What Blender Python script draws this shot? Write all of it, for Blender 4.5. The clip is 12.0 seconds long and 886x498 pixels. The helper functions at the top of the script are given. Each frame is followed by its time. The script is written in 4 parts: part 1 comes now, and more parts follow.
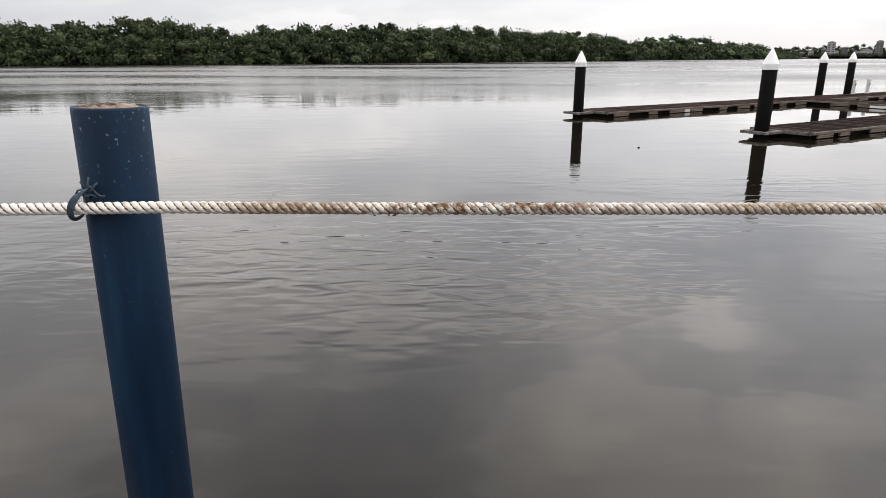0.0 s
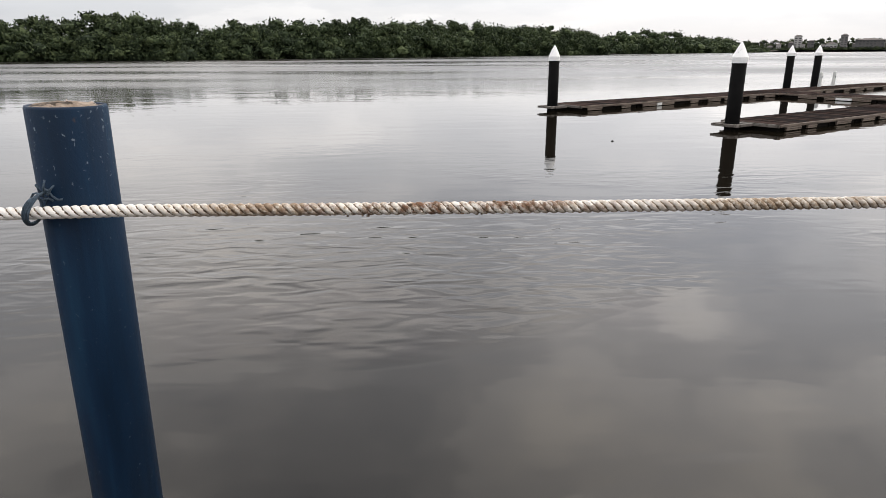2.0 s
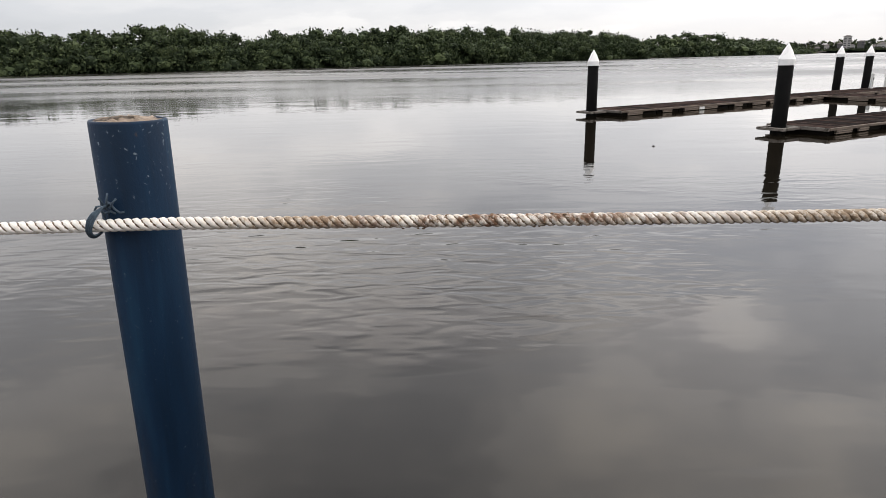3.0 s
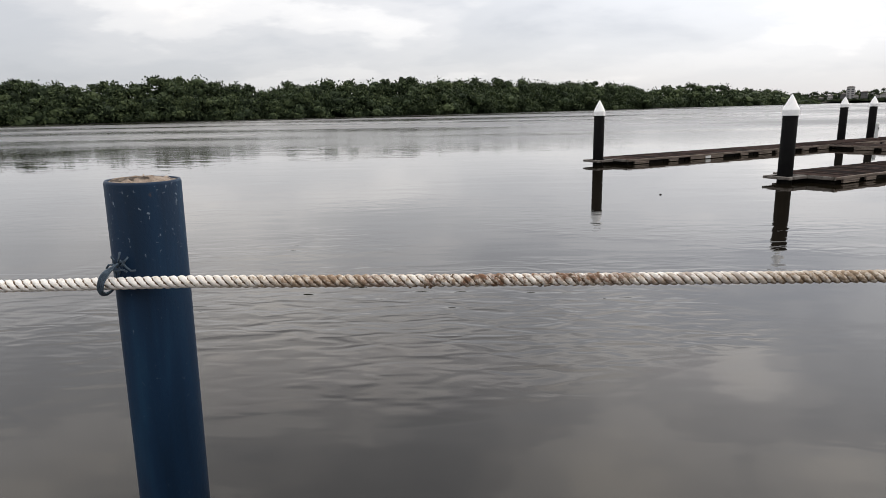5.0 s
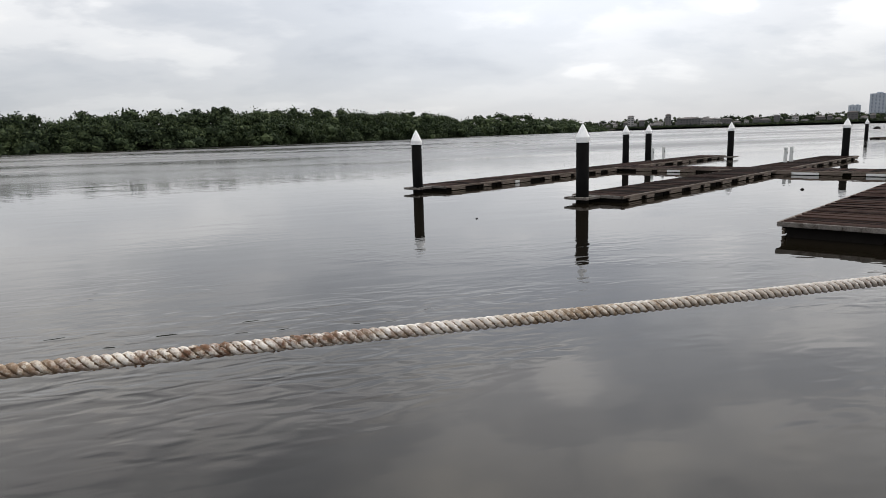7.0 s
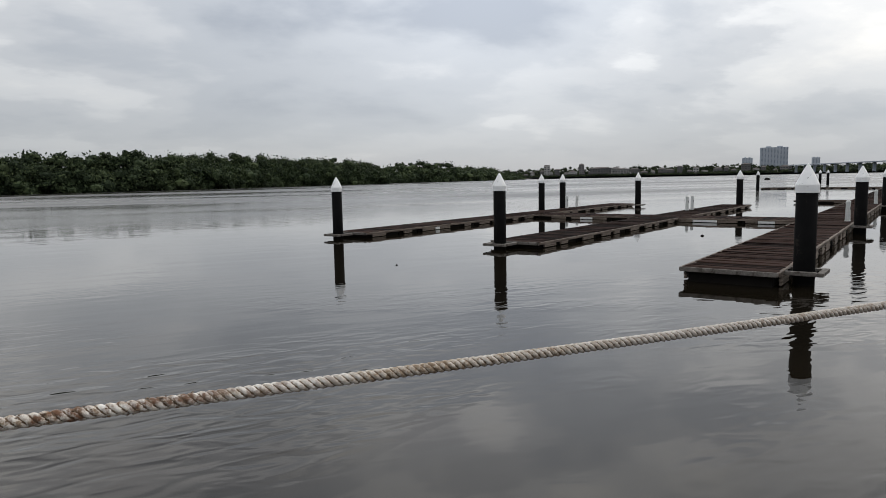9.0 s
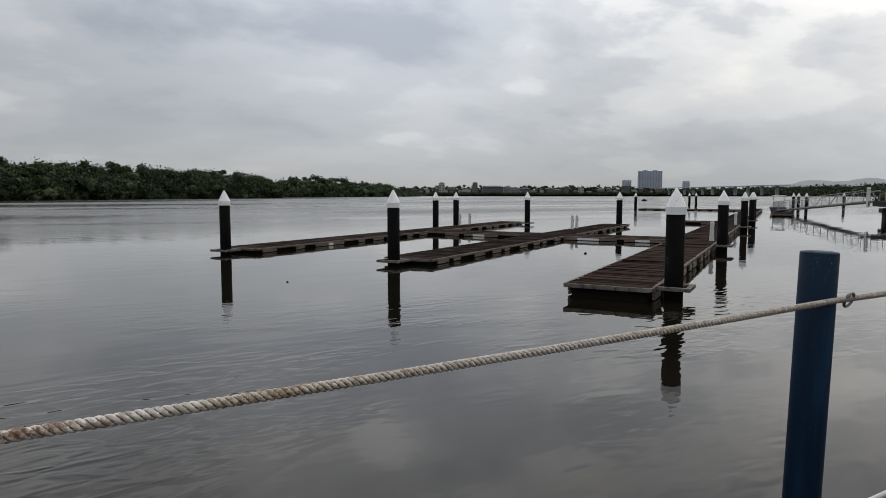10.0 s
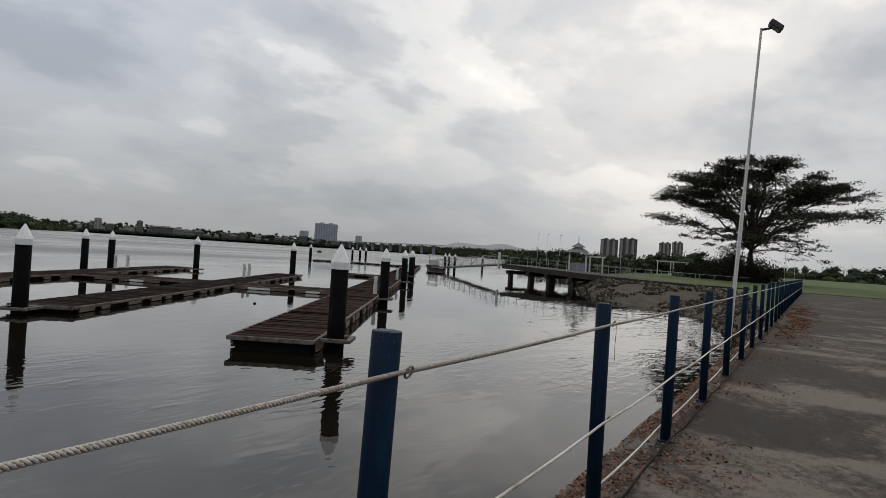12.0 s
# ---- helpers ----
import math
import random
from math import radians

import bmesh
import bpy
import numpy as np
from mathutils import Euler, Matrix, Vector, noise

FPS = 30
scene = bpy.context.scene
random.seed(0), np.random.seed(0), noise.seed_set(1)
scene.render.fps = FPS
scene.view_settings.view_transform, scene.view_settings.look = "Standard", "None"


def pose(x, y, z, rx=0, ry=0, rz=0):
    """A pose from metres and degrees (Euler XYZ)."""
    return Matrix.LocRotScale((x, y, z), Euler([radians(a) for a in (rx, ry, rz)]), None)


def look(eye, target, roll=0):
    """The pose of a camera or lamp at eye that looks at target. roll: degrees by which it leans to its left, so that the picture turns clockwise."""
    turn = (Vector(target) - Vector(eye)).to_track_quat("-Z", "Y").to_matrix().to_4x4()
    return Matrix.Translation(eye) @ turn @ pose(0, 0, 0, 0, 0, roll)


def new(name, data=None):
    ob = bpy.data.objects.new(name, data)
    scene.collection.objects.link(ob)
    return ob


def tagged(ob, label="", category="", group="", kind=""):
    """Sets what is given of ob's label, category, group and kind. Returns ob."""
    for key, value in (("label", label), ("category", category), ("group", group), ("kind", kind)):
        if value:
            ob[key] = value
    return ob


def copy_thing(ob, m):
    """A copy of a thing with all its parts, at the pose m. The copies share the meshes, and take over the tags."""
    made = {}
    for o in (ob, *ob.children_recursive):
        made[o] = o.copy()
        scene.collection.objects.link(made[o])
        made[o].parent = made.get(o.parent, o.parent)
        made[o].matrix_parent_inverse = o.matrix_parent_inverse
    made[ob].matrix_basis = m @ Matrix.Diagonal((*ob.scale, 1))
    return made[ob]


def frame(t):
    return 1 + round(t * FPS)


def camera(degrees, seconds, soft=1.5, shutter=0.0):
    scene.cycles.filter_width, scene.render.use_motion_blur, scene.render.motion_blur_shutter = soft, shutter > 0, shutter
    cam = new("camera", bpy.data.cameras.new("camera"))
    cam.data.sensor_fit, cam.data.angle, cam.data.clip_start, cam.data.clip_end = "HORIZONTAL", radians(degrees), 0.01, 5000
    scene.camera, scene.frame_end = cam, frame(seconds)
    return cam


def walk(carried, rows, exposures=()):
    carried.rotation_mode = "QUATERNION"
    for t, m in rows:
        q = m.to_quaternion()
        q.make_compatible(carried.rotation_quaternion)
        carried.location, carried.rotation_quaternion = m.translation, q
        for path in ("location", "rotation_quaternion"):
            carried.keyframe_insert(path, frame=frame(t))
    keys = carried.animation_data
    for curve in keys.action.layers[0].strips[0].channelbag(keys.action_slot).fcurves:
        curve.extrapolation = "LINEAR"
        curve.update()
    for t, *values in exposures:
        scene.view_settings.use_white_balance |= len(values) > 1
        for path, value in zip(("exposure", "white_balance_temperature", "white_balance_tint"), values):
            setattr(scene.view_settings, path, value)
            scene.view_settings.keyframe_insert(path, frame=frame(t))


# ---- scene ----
cam = camera(69.9, 12.0, soft=0.6)
PATH = [
    (0, (0.899, 0.178, 1.154), (0.913, 2.092, 0.574), -0.2),
    (0.5, (0.9, 0.184, 1.149), (0.959, 2.098, 0.571), 0.4),
    (1, (0.894, 0.185, 1.156), (0.946, 2.104, 0.595), 0.6),
    (1.5, (0.892, 0.187, 1.162), (0.946, 2.105, 0.6), 0.1),
    (2, (0.9, 0.2, 1.154), (0.987, 2.107, 0.559), -0.4),
    (2.5, (0.897, 0.21, 1.154), (0.955, 2.12, 0.564), -0.9),
    (3, (0.879, 0.214, 1.158), (0.85, 2.13, 0.583), -1.3),
    (3.5, (0.861, 0.208, 1.165), (0.701, 2.136, 0.657), -2.8),
    (5.5, (0.901, 0.213, 1.182), (0.938, 2.168, 0.763), -1.0),
    (6, (0.929, 0.216, 1.194), (1.109, 2.168, 0.8), -1.7),
    (6.5, (0.959, 0.264, 1.184), (1.304, 2.199, 0.815), -1.6),
    (7, (0.990, 0.254, 1.191), (1.473, 2.162, 0.833), -1.8),
    (7.5, (1.018, 0.245, 1.188), (1.637, 2.117, 0.852), -1.8),
    (9.5, (1.064, 0.139, 1.231), (1.874, 1.959, 1.048), -0.3),
    (10, (1.081, 0.110, 1.238), (2.103, 1.820, 1.064), 0.0),
    (10.5, (1.080, 0.078, 1.244), (2.307, 1.649, 1.079), 0.6),
    (11, (1.094, 0.043, 1.256), (2.454, 1.501, 1.105), 0.2),
    (11.5, (1.140, -0.006, 1.284), (2.686, 1.259, 1.173), 2.5),
    (12, (1.198, -0.064, 1.322), (2.919, 0.955, 1.335), 3.8),
]
walk(cam, [(t, look(eye, target, roll)) for t, eye, target, roll in PATH],
     [(0, 0.82, 6750, 13), (3.5, 0.80, 6750, 13), (5.5, 0.52, 6650, 12), (7.5, 0.36, 6500, 11), (9.5, -0.10, 6450, 10), (12, -0.44, 6500, 10)])

# ---- levels and the plan of the marina ----
WATER = -1.335
QUAY = -0.115
FENCE_Y = 0.95
SPACING = 2.05
FIRST_POST = 0.51
DOCK_TURN = 29.8
POST_TOP = 1.10

# ---- world, sun ----
SUN_BEARING, SUN_HEIGHT = 67.0, 34.0


def sun_way():
    a, e = radians(SUN_BEARING), radians(SUN_HEIGHT)
    return Vector((math.cos(a) * math.cos(e), math.sin(a) * math.cos(e), math.sin(e)))


class Nodes:
    """Short hand for building a node tree."""

    def __init__(self, tree):
        self.tree = tree
        tree.nodes.clear()

    def add(self, kind, operation="", clamp=False, blend="", sky=""):
        node = self.tree.nodes.new(kind)
        if operation:
            node.operation = operation
        if clamp:
            node.use_clamp = True
        if blend:
            node.data_type, node.blend_type = "RGBA", blend
        if sky:
            node.sky_type, node.sun_disc = sky, False
        return node

    def join(self, a, b):
        self.tree.links.new(a, b)

    def put(self, socket, value):
        if isinstance(value, bpy.types.NodeSocket):
            self.join(value, socket)
        else:
            socket.default_value = value

    def math(self, what, a, b=0.0, c=0.0, clamp=False):
        node = self.add("ShaderNodeMath", operation=what, clamp=clamp)
        for i, v in enumerate((a, b, c)):
            self.put(node.inputs[i], v)
        return node.outputs[0]

    def vec(self, what, a, b=(0, 0, 0)):
        node = self.add("ShaderNodeVectorMath", operation=what)
        self.put(node.inputs[0], a)
        self.put(node.inputs[1], b)
        return node.outputs["Value"] if what in ("DOT_PRODUCT", "LENGTH") else node.outputs["Vector"]

    def mapping(self, vector, scale=(1, 1, 1), turn=(0, 0, 0), move=(0, 0, 0)):
        node = self.add("ShaderNodeMapping")
        self.join(vector, node.inputs["Vector"])
        node.inputs["Scale"].default_value = scale
        node.inputs["Rotation"].default_value = turn
        node.inputs["Location"].default_value = move
        return node.outputs[0]

    def noise(self, vector, scale, detail=4.0, rough=0.55, twist=0.0):
        node = self.add("ShaderNodeTexNoise")
        self.join(vector, node.inputs["Vector"])
        for key, v in (("Scale", scale), ("Detail", detail), ("Roughness", rough), ("Distortion", twist)):
            node.inputs[key].default_value = v
        return node.outputs[0]

    def ramp(self, value, stops, ease="LINEAR"):
        node = self.add("ShaderNodeValToRGB")
        self.join(value, node.inputs[0])
        node.color_ramp.interpolation = ease
        while len(node.color_ramp.elements) < len(stops):
            node.color_ramp.elements.new(0.5)
        for e, (place, colour) in zip(node.color_ramp.elements, stops):
            e.position = place
            e.color = (*colour, 1) if not isinstance(colour, (int, float)) else (colour, colour, colour, 1)
        return node.outputs[0]

    def mix(self, factor, a, b, how="MIX"):
        node = self.add("ShaderNodeMix", blend=how)
        self.put(node.inputs[0], factor)
        for socket, v in ((node.inputs[6], a), (node.inputs[7], b)):
            self.put(socket, (*v, 1) if isinstance(v, tuple) and len(v) == 3 else v)
        return node.outputs[2]


def build_world():
    world = bpy.data.worlds.new("overcast_sky")
    world.use_nodes = True
    scene.world = world
    n = Nodes(world.node_tree)
    way = n.add("ShaderNodeTexCoord").outputs["Generated"]
    split = n.add("ShaderNodeSeparateXYZ")
    n.join(way, split.inputs[0])
    up = n.math("MAXIMUM", split.outputs[2], 0.0)
    # a cloud layer overhead, drawn together towards the horizon
    lift = n.math("ADD", up, 0.24)
    flat = n.add("ShaderNodeCombineXYZ")
    n.join(n.math("DIVIDE", split.outputs[0], lift), flat.inputs[0])
    n.join(n.math("DIVIDE", split.outputs[1], lift), flat.inputs[1])
    flat = flat.outputs[0]
    broad = n.noise(n.mapping(flat, (1, 1, 1), (0, 0, 0.5), (3.1, 7.7, 0)), 0.62, 2, 0.45, 0.35)
    heaps = n.noise(n.mapping(flat, (1.0, 1.15, 1), (0, 0, 0.35), (1.3, 2.2, 4)), 1.7, 6, 0.52, 0.15)
    wisps = n.noise(n.mapping(flat, (0.9, 1.2, 1), (0, 0, 0.3), (5.3, 0.4, 1)), 4.6, 5, 0.55, 0.1)
    mass = n.math("ADD", n.math("MULTIPLY", broad, 0.52), n.math("ADD", n.math("MULTIPLY", heaps, 0.38), n.math("MULTIPLY", wisps, 0.10)))
    # the sheet breaks up overhead
    mass = n.math("ADD", 0.5, n.math("MULTIPLY", n.math("SUBTRACT", mass, 0.5), n.math("MULTIPLY_ADD", up, 3.2, 0.9)))
    clouds = n.ramp(mass, [(0.24, (0.33, 0.365, 0.42)), (0.43, (0.50, 0.53, 0.57)), (0.52, (0.62, 0.64, 0.665)), (0.58, (0.80, 0.81, 0.815)),
                           (0.72, (1.06, 1.04, 0.99))], "EASE")
    # brightness round the veiled sun
    near = n.math("MAXIMUM", n.vec("DOT_PRODUCT", way, tuple(sun_way())), 0.0)
    wide = n.math("MAXIMUM", n.vec("DOT_PRODUCT", way, (0.955, 0.13, 0.265)), 0.0)
    veil = n.math("MAXIMUM", n.vec("DOT_PRODUCT", way, (0.42, 0.83, 0.37)), 0.0)
    glow = n.math("ADD", n.math("MULTIPLY", n.math("POWER", veil, 22.0), 0.48), n.math("MULTIPLY", n.math("POWER", wide, 14.0), 1.2))
    glow = n.math("ADD", glow, n.math("MULTIPLY", n.math("POWER", near, 6.0), 0.30))
    bright = n.math("ADD", n.math("MULTIPLY_ADD", n.math("MULTIPLY", up, up), 0.6, 0.90), glow)
    sky = n.add("ShaderNodeTexSky", sky="NISHITA")
    sky.sun_elevation, sky.sun_rotation = radians(SUN_HEIGHT), radians(90 - SUN_BEARING)
    haze = n.ramp(up, [(0.0, 0.85), (0.10, 0.5), (0.26, 0.0)])
    layer = n.mix(haze, clouds, (0.385, 0.41, 0.44))
    layer = n.mix(n.math("POWER", wide, 16.0), layer, n.mix(1.0, layer, (1.09, 1.0, 0.90), "MULTIPLY"))
    veiled = n.vec("SCALE", layer)
    n.join(bright, veiled.node.inputs["Scale"])
    both = n.mix(0.05, veiled, n.mix(1.0, sky.outputs[0], (0.1, 0.1, 0.1), "MULTIPLY"), "ADD")
    back = n.add("ShaderNodeBackground")
    n.join(both, back.inputs[0])
    back.inputs[1].default_value = 0.95
    n.join(back.outputs[0], n.add("ShaderNodeOutputWorld").inputs[0])


build_world()
sun = new("sun", bpy.data.lights.new("sun", "SUN"))
sun.data.energy, sun.data.angle, sun.data.color = 0.5, radians(170), (1.0, 0.97, 0.93)
sun.matrix_world = look(sun_way() * 50, (0, 0, 0))

# ---- materials ----


def surface(name, colours, scale=8.0, rough=0.7, bump=0.15, grain=60.0, metal=0.0, stretch=(1, 1, 1), island=0.0, each=0.0,
            depth=0.01, stain=None, stain_scale=1.5, stain_at=(0.5, 0.62), spec=0.5):
    """A two-scale noise material: colours mixed by patches and grain, optional stains, relief."""
    m = bpy.data.materials.new(name)
    m.use_nodes = True
    n = Nodes(m.node_tree)
    place = n.mapping(n.add("ShaderNodeTexCoord").outputs["Object"], stretch)
    patch, small = n.noise(place, scale, 5, 0.6), n.noise(place, grain, 4, 0.65)
    blend = n.math("ADD", n.math("MULTIPLY", patch, 0.65), n.math("MULTIPLY", small, 0.35))
    if island:
        blend = n.math("ADD", blend, n.math("MULTIPLY", n.math("SUBTRACT", n.add("ShaderNodeNewGeometry").outputs["Random Per Island"], 0.5), island))
    if each:
        blend = n.math("ADD", blend, n.math("MULTIPLY", n.math("SUBTRACT", n.add("ShaderNodeObjectInfo").outputs["Random"], 0.5), each))
    k = len(colours)
    colour = n.ramp(blend, [(0.32 + 0.36 * i / max(1, k - 1), c) for i, c in enumerate(colours)])
    if stain:
        mark = n.noise(place, stain_scale, 6, 0.65, 0.4)
        colour = n.mix(n.ramp(mark, [(stain_at[0], 0.0), (stain_at[1], 1.0)]), colour, stain)
    p = n.add("ShaderNodeBsdfPrincipled")
    n.join(colour, p.inputs["Base Color"])
    n.join(n.math("ADD", rough - 0.1, n.math("MULTIPLY", small, 0.2)), p.inputs["Roughness"])
    p.inputs["Metallic"].default_value = metal
    p.inputs["Specular IOR Level"].default_value = spec
    if bump:
        b = n.add("ShaderNodeBump")
        b.inputs["Strength"].default_value, b.inputs["Distance"].default_value = bump, depth
        n.join(small, b.inputs["Height"])
        n.join(b.outputs[0], p.inputs["Normal"])
    n.join(p.outputs[0], n.add("ShaderNodeOutputMaterial").inputs[0])
    return m


def blue_paint():
    """Glossy blue paint, faded towards scratches and white flecks near the top of the pipe."""
    m = bpy.data.materials.new("blue_paint")
    m.use_nodes = True
    n = Nodes(m.node_tree)
    place = n.add("ShaderNodeTexCoord").outputs["Object"]
    split = n.add("ShaderNodeSeparateXYZ")
    n.join(place, split.inputs[0])
    runs = n.noise(n.mapping(place, (14, 14, 1.2)), 2.0, 5, 0.6)
    colour = n.ramp(runs, [(0.3, (0.002, 0.011, 0.027)), (0.55, (0.003, 0.019, 0.048)), (0.75, (0.007, 0.036, 0.075))])
    flecks = n.noise(n.mapping(place, (1, 1, 0.75)), 210.0, 3, 0.65, 0.5)
    high = n.math("MULTIPLY", n.math("SUBTRACT", split.outputs[2], 0.98, clamp=True), 0.50)
    top = n.math("ADD", flecks, high)
    colour = n.mix(n.ramp(top, [(0.69, 0.0), (0.74, 0.5)]), colour, (0.26, 0.32, 0.36))
    rust = n.noise(n.mapping(place, (1, 1, 0.6)), 26.0, 5, 0.7)
    colour = n.mix(n.ramp(n.math("ADD", rust, n.math("MULTIPLY", high, 1.2)), [(0.72, 0.0), (0.78, 0.7)]), colour, (0.05, 0.04, 0.035))
    p = n.add("ShaderNodeBsdfPrincipled")
    n.join(colour, p.inputs["Base Color"])
    n.join(n.ramp(runs, [(0.3, 0.45), (0.7, 0.65)]), p.inputs["Roughness"])
    p.inputs["Specular IOR Level"].default_value = 0.2
    b = n.add("ShaderNodeBump")
    b.inputs["Strength"].default_value, b.inputs["Distance"].default_value = 0.25, 0.002
    n.join(flecks, b.inputs["Height"])
    n.join(b.outputs[0], p.inputs["Normal"])
    n.join(p.outputs[0], n.add("ShaderNodeOutputMaterial").inputs[0])
    return m


def rope_material(name, dirt):
    """White laid rope with brown grime in spots and in long dirty stretches."""
    m = bpy.data.materials.new(name)
    m.use_nodes = True
    n = Nodes(m.node_tree)
    place = n.add("ShaderNodeTexCoord").outputs["Object"]
    along = n.noise(n.mapping(place, (1, 0.2, 0.2)), 2.4, 3, 0.5)
    spots = n.noise(place, 130.0, 5, 0.7)
    both = n.math("ADD", n.math("MULTIPLY", along, 0.55), n.math("MULTIPLY", spots, 0.45))
    colour = n.ramp(both, [(0.48, (0.82, 0.79, 0.75)), (0.56, (0.66, 0.60, 0.52)), (0.60 + 0.04 * (1 - dirt), (0.34, 0.26, 0.18)),
                           (0.70, (0.14, 0.09, 0.055))])
    split = n.add("ShaderNodeSeparateXYZ")
    n.join(place, split.inputs[0])
    worn = n.math("ABSOLUTE", n.math("SUBTRACT", split.outputs[0], 0.94))
    zone = n.ramp(n.math("ADD", worn, n.math("MULTIPLY", spots, 0.35)), [(0.26, 0.95 * dirt), (0.54, 0.0)])
    grime = n.ramp(n.noise(place, 60.0, 5, 0.7), [(0.43, 0.0), (0.58, 1.0)])
    colour = n.mix(n.math("MULTIPLY", zone, grime), colour, (0.13, 0.052, 0.018))
    old = n.ramp(n.math("MULTIPLY", split.outputs[0], 0.1), [(0.095, 0.0), (0.15, 0.6 * dirt), (0.26, 0.9 * dirt), (0.7, 0.6 * dirt)])
    colour = n.mix(n.math("MULTIPLY", old, n.ramp(spots, [(0.35, 0.4), (0.6, 1.0)])), colour, (0.19, 0.13, 0.085))
    p = n.add("ShaderNodeBsdfPrincipled")
    n.join(colour, p.inputs["Base Color"])
    p.inputs["Roughness"].default_value = 0.85
    b = n.add("ShaderNodeBump")
    b.inputs["Strength"].default_value, b.inputs["Distance"].default_value = 0.5, 0.0015
    n.join(n.noise(place, 600.0, 3, 0.6), b.inputs["Height"])
    n.join(b.outputs[0], p.inputs["Normal"])
    n.join(p.outputs[0], n.add("ShaderNodeOutputMaterial").inputs[0])
    return m


def water_material():
    """Silty river water: a mirror on a murky body, glassy with patches of small ripples."""
    m = bpy.data.materials.new("river_water")
    m.use_nodes = True
    n = Nodes(m.node_tree)
    place = n.add("ShaderNodeTexCoord").outputs["Object"]
    split = n.add("ShaderNodeSeparateXYZ")
    n.join(place, split.inputs[0])
    # wavelets thrown back by the quay, calm water between the docks, a breeze in mid-river
    shore = n.ramp(n.math("MULTIPLY", split.outputs[1], 0.01), [(0.07, 1.0), (0.15, 0.22), (0.28, 0.10), (0.6, 0.45)])
    river = n.ramp(n.math("MULTIPLY", split.outputs[1], 0.004), [(0.13, 0.0), (0.40, 1.0)])
    patches = n.ramp(n.noise(n.mapping(place, (0.5, 1.0, 1), (0, 0, 0.15), (0.6, 0.2, 0)), 0.24, 3, 0.55, 0.6), [(0.45, 0.06), (0.58, 1.0)])
    # a ruffled patch off the quay
    away = n.vec("LENGTH", n.mapping(n.vec("SUBTRACT", place, (-2.5, 8.2, WATER)), (0.55, 1.0, 1)))
    ruffle = n.ramp(n.math("MULTIPLY", n.math("ADD", away, n.math("MULTIPLY", patches, -1.2)), 0.2), [(0.25, 1.0), (0.62, 0.0)])
    patches = n.math("ADD", n.math("MULTIPLY", patches, 0.65), n.math("MULTIPLY", ruffle, 0.4), clamp=True)
    swell = n.noise(n.mapping(place, (0.35, 1.0, 1), (0, 0, 0.25)), 1.1, 2, 0.5, 0.2)
    ripple = n.noise(n.mapping(place, (0.45, 1.0, 1), (0, 0, -0.2)), 4.0, 1, 0.5, 0.5)
    far = n.noise(n.mapping(place, (0.3, 1.0, 1)), 0.20, 3, 0.5)
    chop = n.noise(n.mapping(place, (0.22, 1.0, 1), (0, 0, 0.1)), 0.8, 2, 0.5)
    wind = n.ramp(n.math("MULTIPLY", split.outputs[1], 0.004), [(0.20, 0.05), (0.5, 0.08)])
    gusts = n.ramp(n.noise(n.mapping(place, (0.25, 1.0, 1), (0, 0, 0.05)), 0.035, 3, 0.55), [(0.40, 0.35), (0.56, 1.0)])
    high = n.math("ADD", n.math("ADD", n.math("MULTIPLY", swell, 0.006), n.math("MULTIPLY", far, 0.014)),
                  n.math("MULTIPLY", n.math("MULTIPLY", n.math("MULTIPLY", ripple, patches), shore), 0.032))
    high = n.math("ADD", high, n.math("MULTIPLY", n.math("MULTIPLY", chop, gusts), n.math("MULTIPLY", river, wind)))
    b = n.add("ShaderNodeBump")
    b.inputs["Strength"].default_value, b.inputs["Distance"].default_value = 1.0, 1.0
    n.join(high, b.inputs["Height"])
    silt = n.ramp(n.noise(place, 0.25, 4, 0.6), [(0.35, (0.006, 0.0049, 0.003)), (0.65, (0.010, 0.008, 0.0052))])
    p = n.add("ShaderNodeBsdfPrincipled")
    n.join(silt, p.inputs["Base Color"])
    # ripples too small to see one by one, out on the open river
    rough = n.math("MULTIPLY_ADD", n.math("MULTIPLY", gusts, n.ramp(n.math("MULTIPLY", split.outputs[1], 0.004), [(0.11, 0.0), (0.30, 1.0)])), 0.32, 0.012)
    n.join(rough, p.inputs["Roughness"])
    p.inputs["IOR"].default_value = 1.34
    n.join(b.outputs[0], p.inputs["Normal"])
    n.join(p.outputs[0], n.add("ShaderNodeOutputMaterial").inputs[0])
    return m


